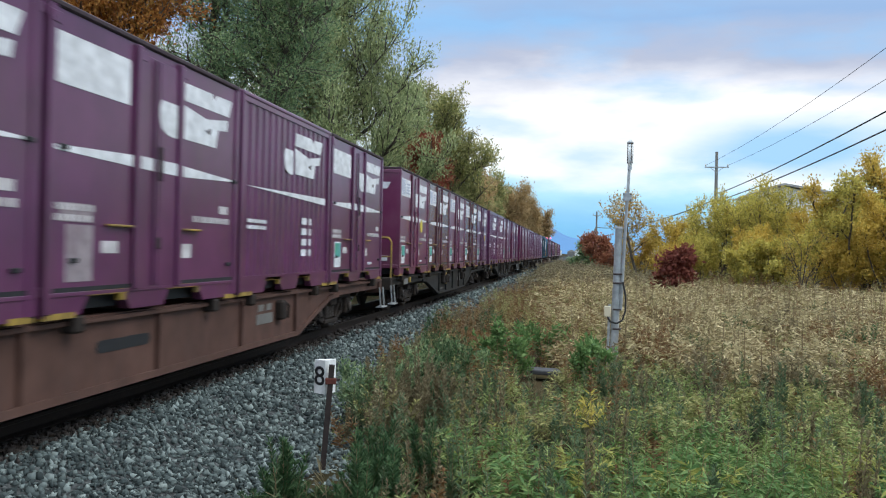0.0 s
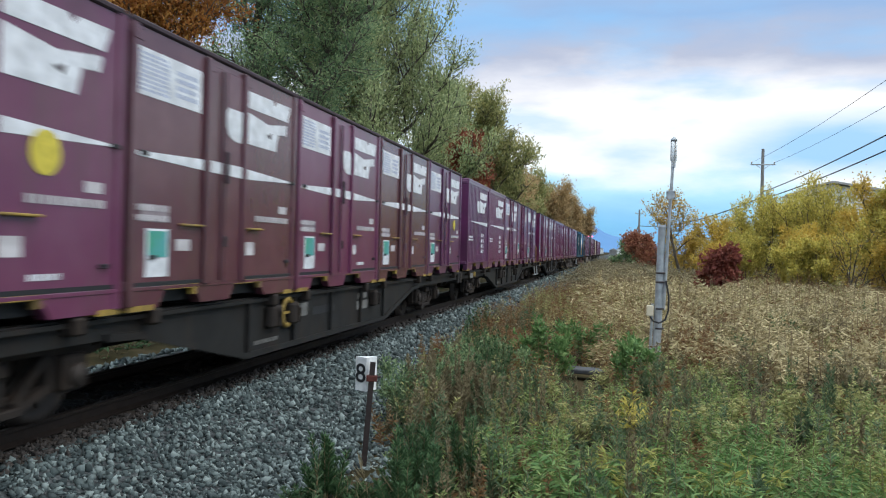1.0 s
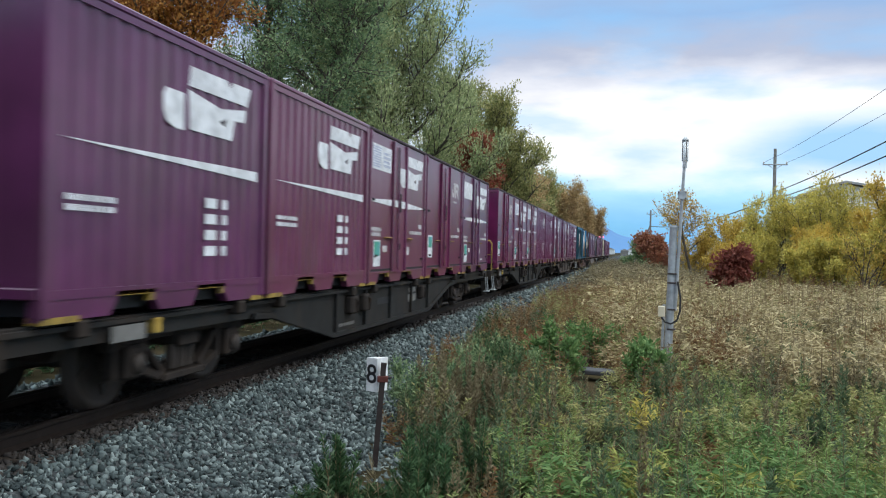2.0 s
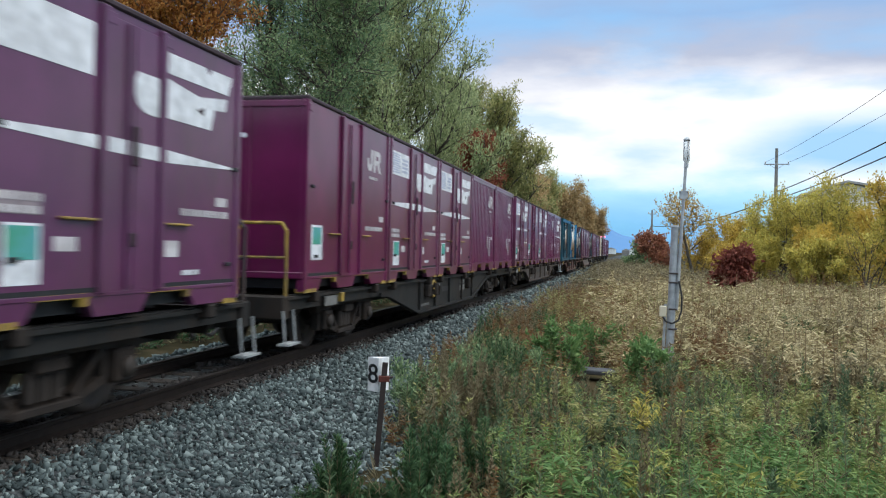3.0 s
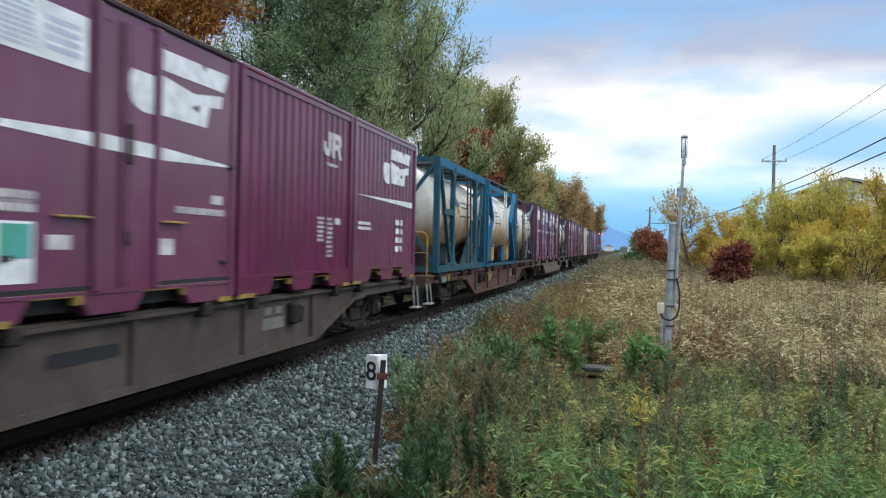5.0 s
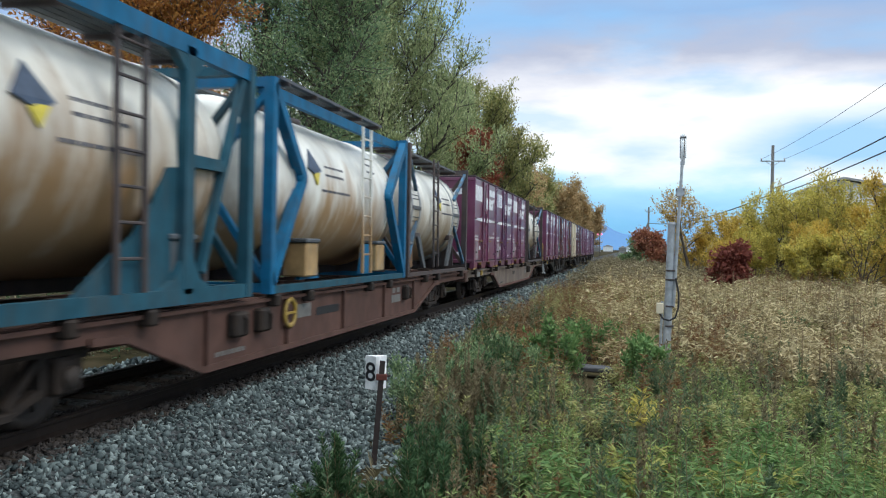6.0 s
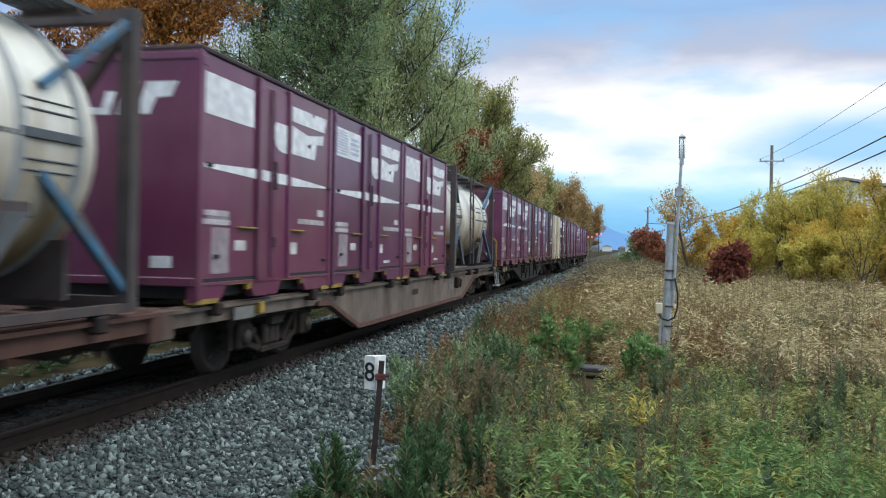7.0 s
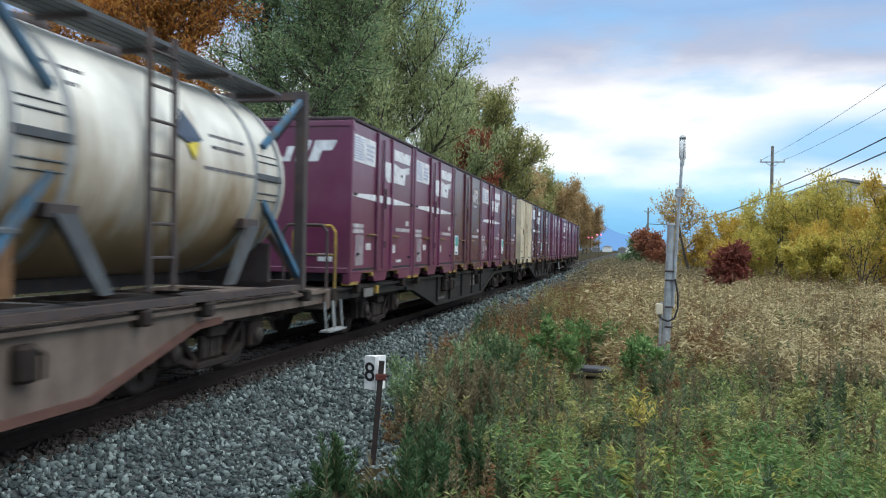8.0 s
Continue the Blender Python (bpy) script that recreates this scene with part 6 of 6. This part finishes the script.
def pole(name, label, x, y, top, arms, strut=None, lean=0.0):
    root = thing(name, label, "utility pole")
    root.location = (x, y, GROUND - 0.1)
    h = top - GROUND + 0.1
    part("shaft", bar(B(), (0, 0, 0), (lean, 0, h), 0.38, 0.24, seg=14), CONCRETE, root)
    for z, w in arms:
        part("crossarm", box(B(), lean - w / 2, lean + w / 2, -0.16, -0.06, h - z - 0.05, h - z + 0.05, 0.01), GALV, root)
        for s in (-1, 1):
            ins = lathe(B(), [(0, 0.03), (0.04, 0.07), (0.10, 0.05), (0.14, 0.08), (0.22, 0.04)], 10, (lean + s * (w / 2 - 0.08), -0.11, h - z + 0.05), "z")
            part("insulator", ins, LAMP_GLASS, root, "white ceramic insulator")
            part("arm_brace", bar(B(), (lean + s * w * 0.3, -0.11, h - z), (lean, -0.11, h - z - 0.45), 0.04), GALV, root)
    if strut:
        part("strut", bar(B(), (strut, 0, 0), (0.05, 0, h * 0.75), 0.28, 0.22, seg=10), CONCRETE, root, "leaning concrete strut")
    return root


def wire(p, q, sag, r, label):
    cur = bpy.data.curves.new("overhead_wire", "CURVE")
    cur.dimensions, cur.bevel_depth, cur.bevel_resolution = "3D", r, 1
    sp = cur.splines.new("POLY")
    sp.points.add(24)
    for i in range(25):
        u = i / 24
        v = Vector(p).lerp(Vector(q), u) - Vector((0, 0, 4 * sag * u * (1 - u)))
        sp.points[i].co = (*v, 1)
    cur.materials.append(BLACK)
    tagged(new("overhead_wire", cur), label, "cable", "overhead wires")


def build_lines():
    pole("utility_pole", "tall grey concrete utility pole with a crossarm", 11.75, 75.0, 10.63, ((1.35, 2.0),))
    pole("utility_pole", "distant dark utility pole with a leaning strut", 2.8, 130.0, 8.05, ((0.6, 1.2),), strut=-2.6)
    pole("utility_pole", "tall grey concrete utility pole with a crossarm", 13.0, 22.0, 11.5, ((1.35, 2.0),))
    for s in (-0.92, 0.92):
        wire((11.75 + s, 74.9, 9.45), (13.0 + s, 21.9, 10.6), 0.6, 0.012, "thin bare overhead power wire")
    for z, zz in ((6.9, 8.6), (6.3, 7.75)):
        wire((11.7, 74.8, z), (13.0, 21.8, zz), 0.4, 0.035, "thick black overhead telephone cable")
    wire((11.7, 74.8, 6.5), (2.9, 129.8, 5.6), 0.9, 0.05, "thick black overhead telephone cable")


def build_far():
    # gabled shed behind the shrubs
    root = thing("shed", "white gabled shed with a grey metal roof", "building")
    root.location = (30.0, 112, GROUND)
    w, d, e, a = 9.5, 24.0, 9.0, 11.3
    part("wall", extrude_xz(B(), [(-5.6, 0), (w, 0), (w, e), (-4.2, a - 0.15), (-5.6, a - 0.4)], 0, d), HOUSE_WALL, root)
    part("roof", extrude_xz(B(), [(-6.0, a - 0.45), (-4.2, a), (w + 0.6, e - 0.1), (w + 0.6, e + 0.15), (-4.2, a + 0.28), (-6.0, a - 0.2)], -0.6, d + 0.6), HOUSE_ROOF, root)
    part("door", box(B(), -2, 2, -0.06, 0.02, 0, 4, 0.02), HOUSE_ROOF, root)
    # low houses at the line's far end
    rng = random.Random(4)
    for i in range(9):
        x, y = -26 + i * 9.5 + rng.uniform(-3, 3), 720 + rng.uniform(0, 150)
        hw, h = rng.uniform(2.5, 4.5), rng.uniform(3.0, 4.8)
        o = thing("house", "small distant pale house with a pitched roof", "house", "distant houses")
        o.location = (x, y, GROUND)
        part("wall", box(B(), -hw, hw, 0, 8, 0, h), HOUSE_WALL if i % 2 else CONCRETE, o)
        part("roof", extrude_xz(B(), [(-hw - 0.4, h), (hw + 0.4, h), (0, h + 1.8)], -0.4, 8.4), HOUSE_ROOF, o)
    # crossing signals
    for x, y, z in ((-7.2, 210, 5.3), (-9.4, 212, 4.6)):
        o = thing("crossing_signal", "thin crossing signal post with lit red lamps", "signal", "crossing signals")
        o.location = (x, y, GROUND - 0.1)
        part("post", bar(B(), (0, 0, 0), (0, 0, z - GROUND + 0.3), 0.14, seg=8), DARK_FRAME, o)
        for s in (-0.45, 0.45):
            part("lamp", lathe(B(), [(-0.22, 0.08), (-0.20, 0.20), (0.1, 0.20), (0.12, 0.08)], 12, (s, 0, z - GROUND), "y"), RED_LAMP, o, "lit red lamp")
        part("lamp_bar", box(B(), -0.6, 0.6, -0.04, 0.04, z - GROUND - 0.05, z - GROUND + 0.05), DARK_FRAME, o)
    # mountain ridge
    xs = np.linspace(-1500, 1500, 121)
    ridge = 18 + 130 * np.exp(-((xs + 260) / 220.0) ** 2) + 60 * np.exp(-((xs + 800) / 260.0) ** 2) + 14 * np.exp(-((xs - 500) / 300.0) ** 2) + 3 * np.sin(xs * 0.03) + 2 * np.sin(xs * 0.071 + 1)
    rows = []
    for k, (dy, f) in enumerate(((0, 0.0), (150, 0.45), (320, 0.8), (480, 1.0), (800, 0.0))):
        rows.append(np.column_stack([xs, 2300 + dy + 25 * np.sin(xs * 0.02 + k), ridge * f - 2]))
    v = np.concatenate(rows)
    n = len(xs)
    i = np.arange(n - 1)
    f = np.concatenate([np.stack([i + n * k, i + 1 + n * k, i + 1 + n * (k + 1), i + n * (k + 1)], 1) for k in range(4)])
    tagged(mesh_np("mountain_backdrop", v, f, FAR_BLUE, smooth=True), "mountain ridge on the horizon with blue haze painted into its colour", "mountain", kind="structure")


build_marker()
build_lamp_pole()
build_slab()
build_lines()
build_far()


# ---- what moves ----
WAGON = 20.4


FRONT = [(0.0, 18.72), (0.5, 10.70), (1.0, 2.20), (1.5, -6.84), (3.0, -31.28), (3.5, -39.48), (4.0, -47.49), (4.5, -56.0),
         (6.0, -79.65), (6.5, -86.75), (7.0, -94.53), (7.5, -102.2), (8.0, -110.02)]
# how far each wagon's load stands back from the even spacing
BACK = (0.0, 0.42, 0.12, 0.60, 0.0, 0.45, 0.0, -0.33, -0.3, -0.3)


def front(t):
    """Where the second wagon's first container starts, along the track."""
    return float(np.interp(t, [a for a, _ in FRONT], [b for _, b in FRONT]))


def motions():
    for ob, k, y, z in moving:
        walk(ob, [(t, pose(XC, front(t) + (k - 1) * WAGON + BACK[k] + y, z)) for t, _ in FRONT])
    # wheels roll on the rails: radius 0.42 m
    for ob in wheels:
        y = ob.location.y
        walk(ob, [(i / 30, pose(0, y, 0.42, math.degrees((front(0) - front(i / 30)) / 0.42), 0, 0)) for i in range(241)])


motions()
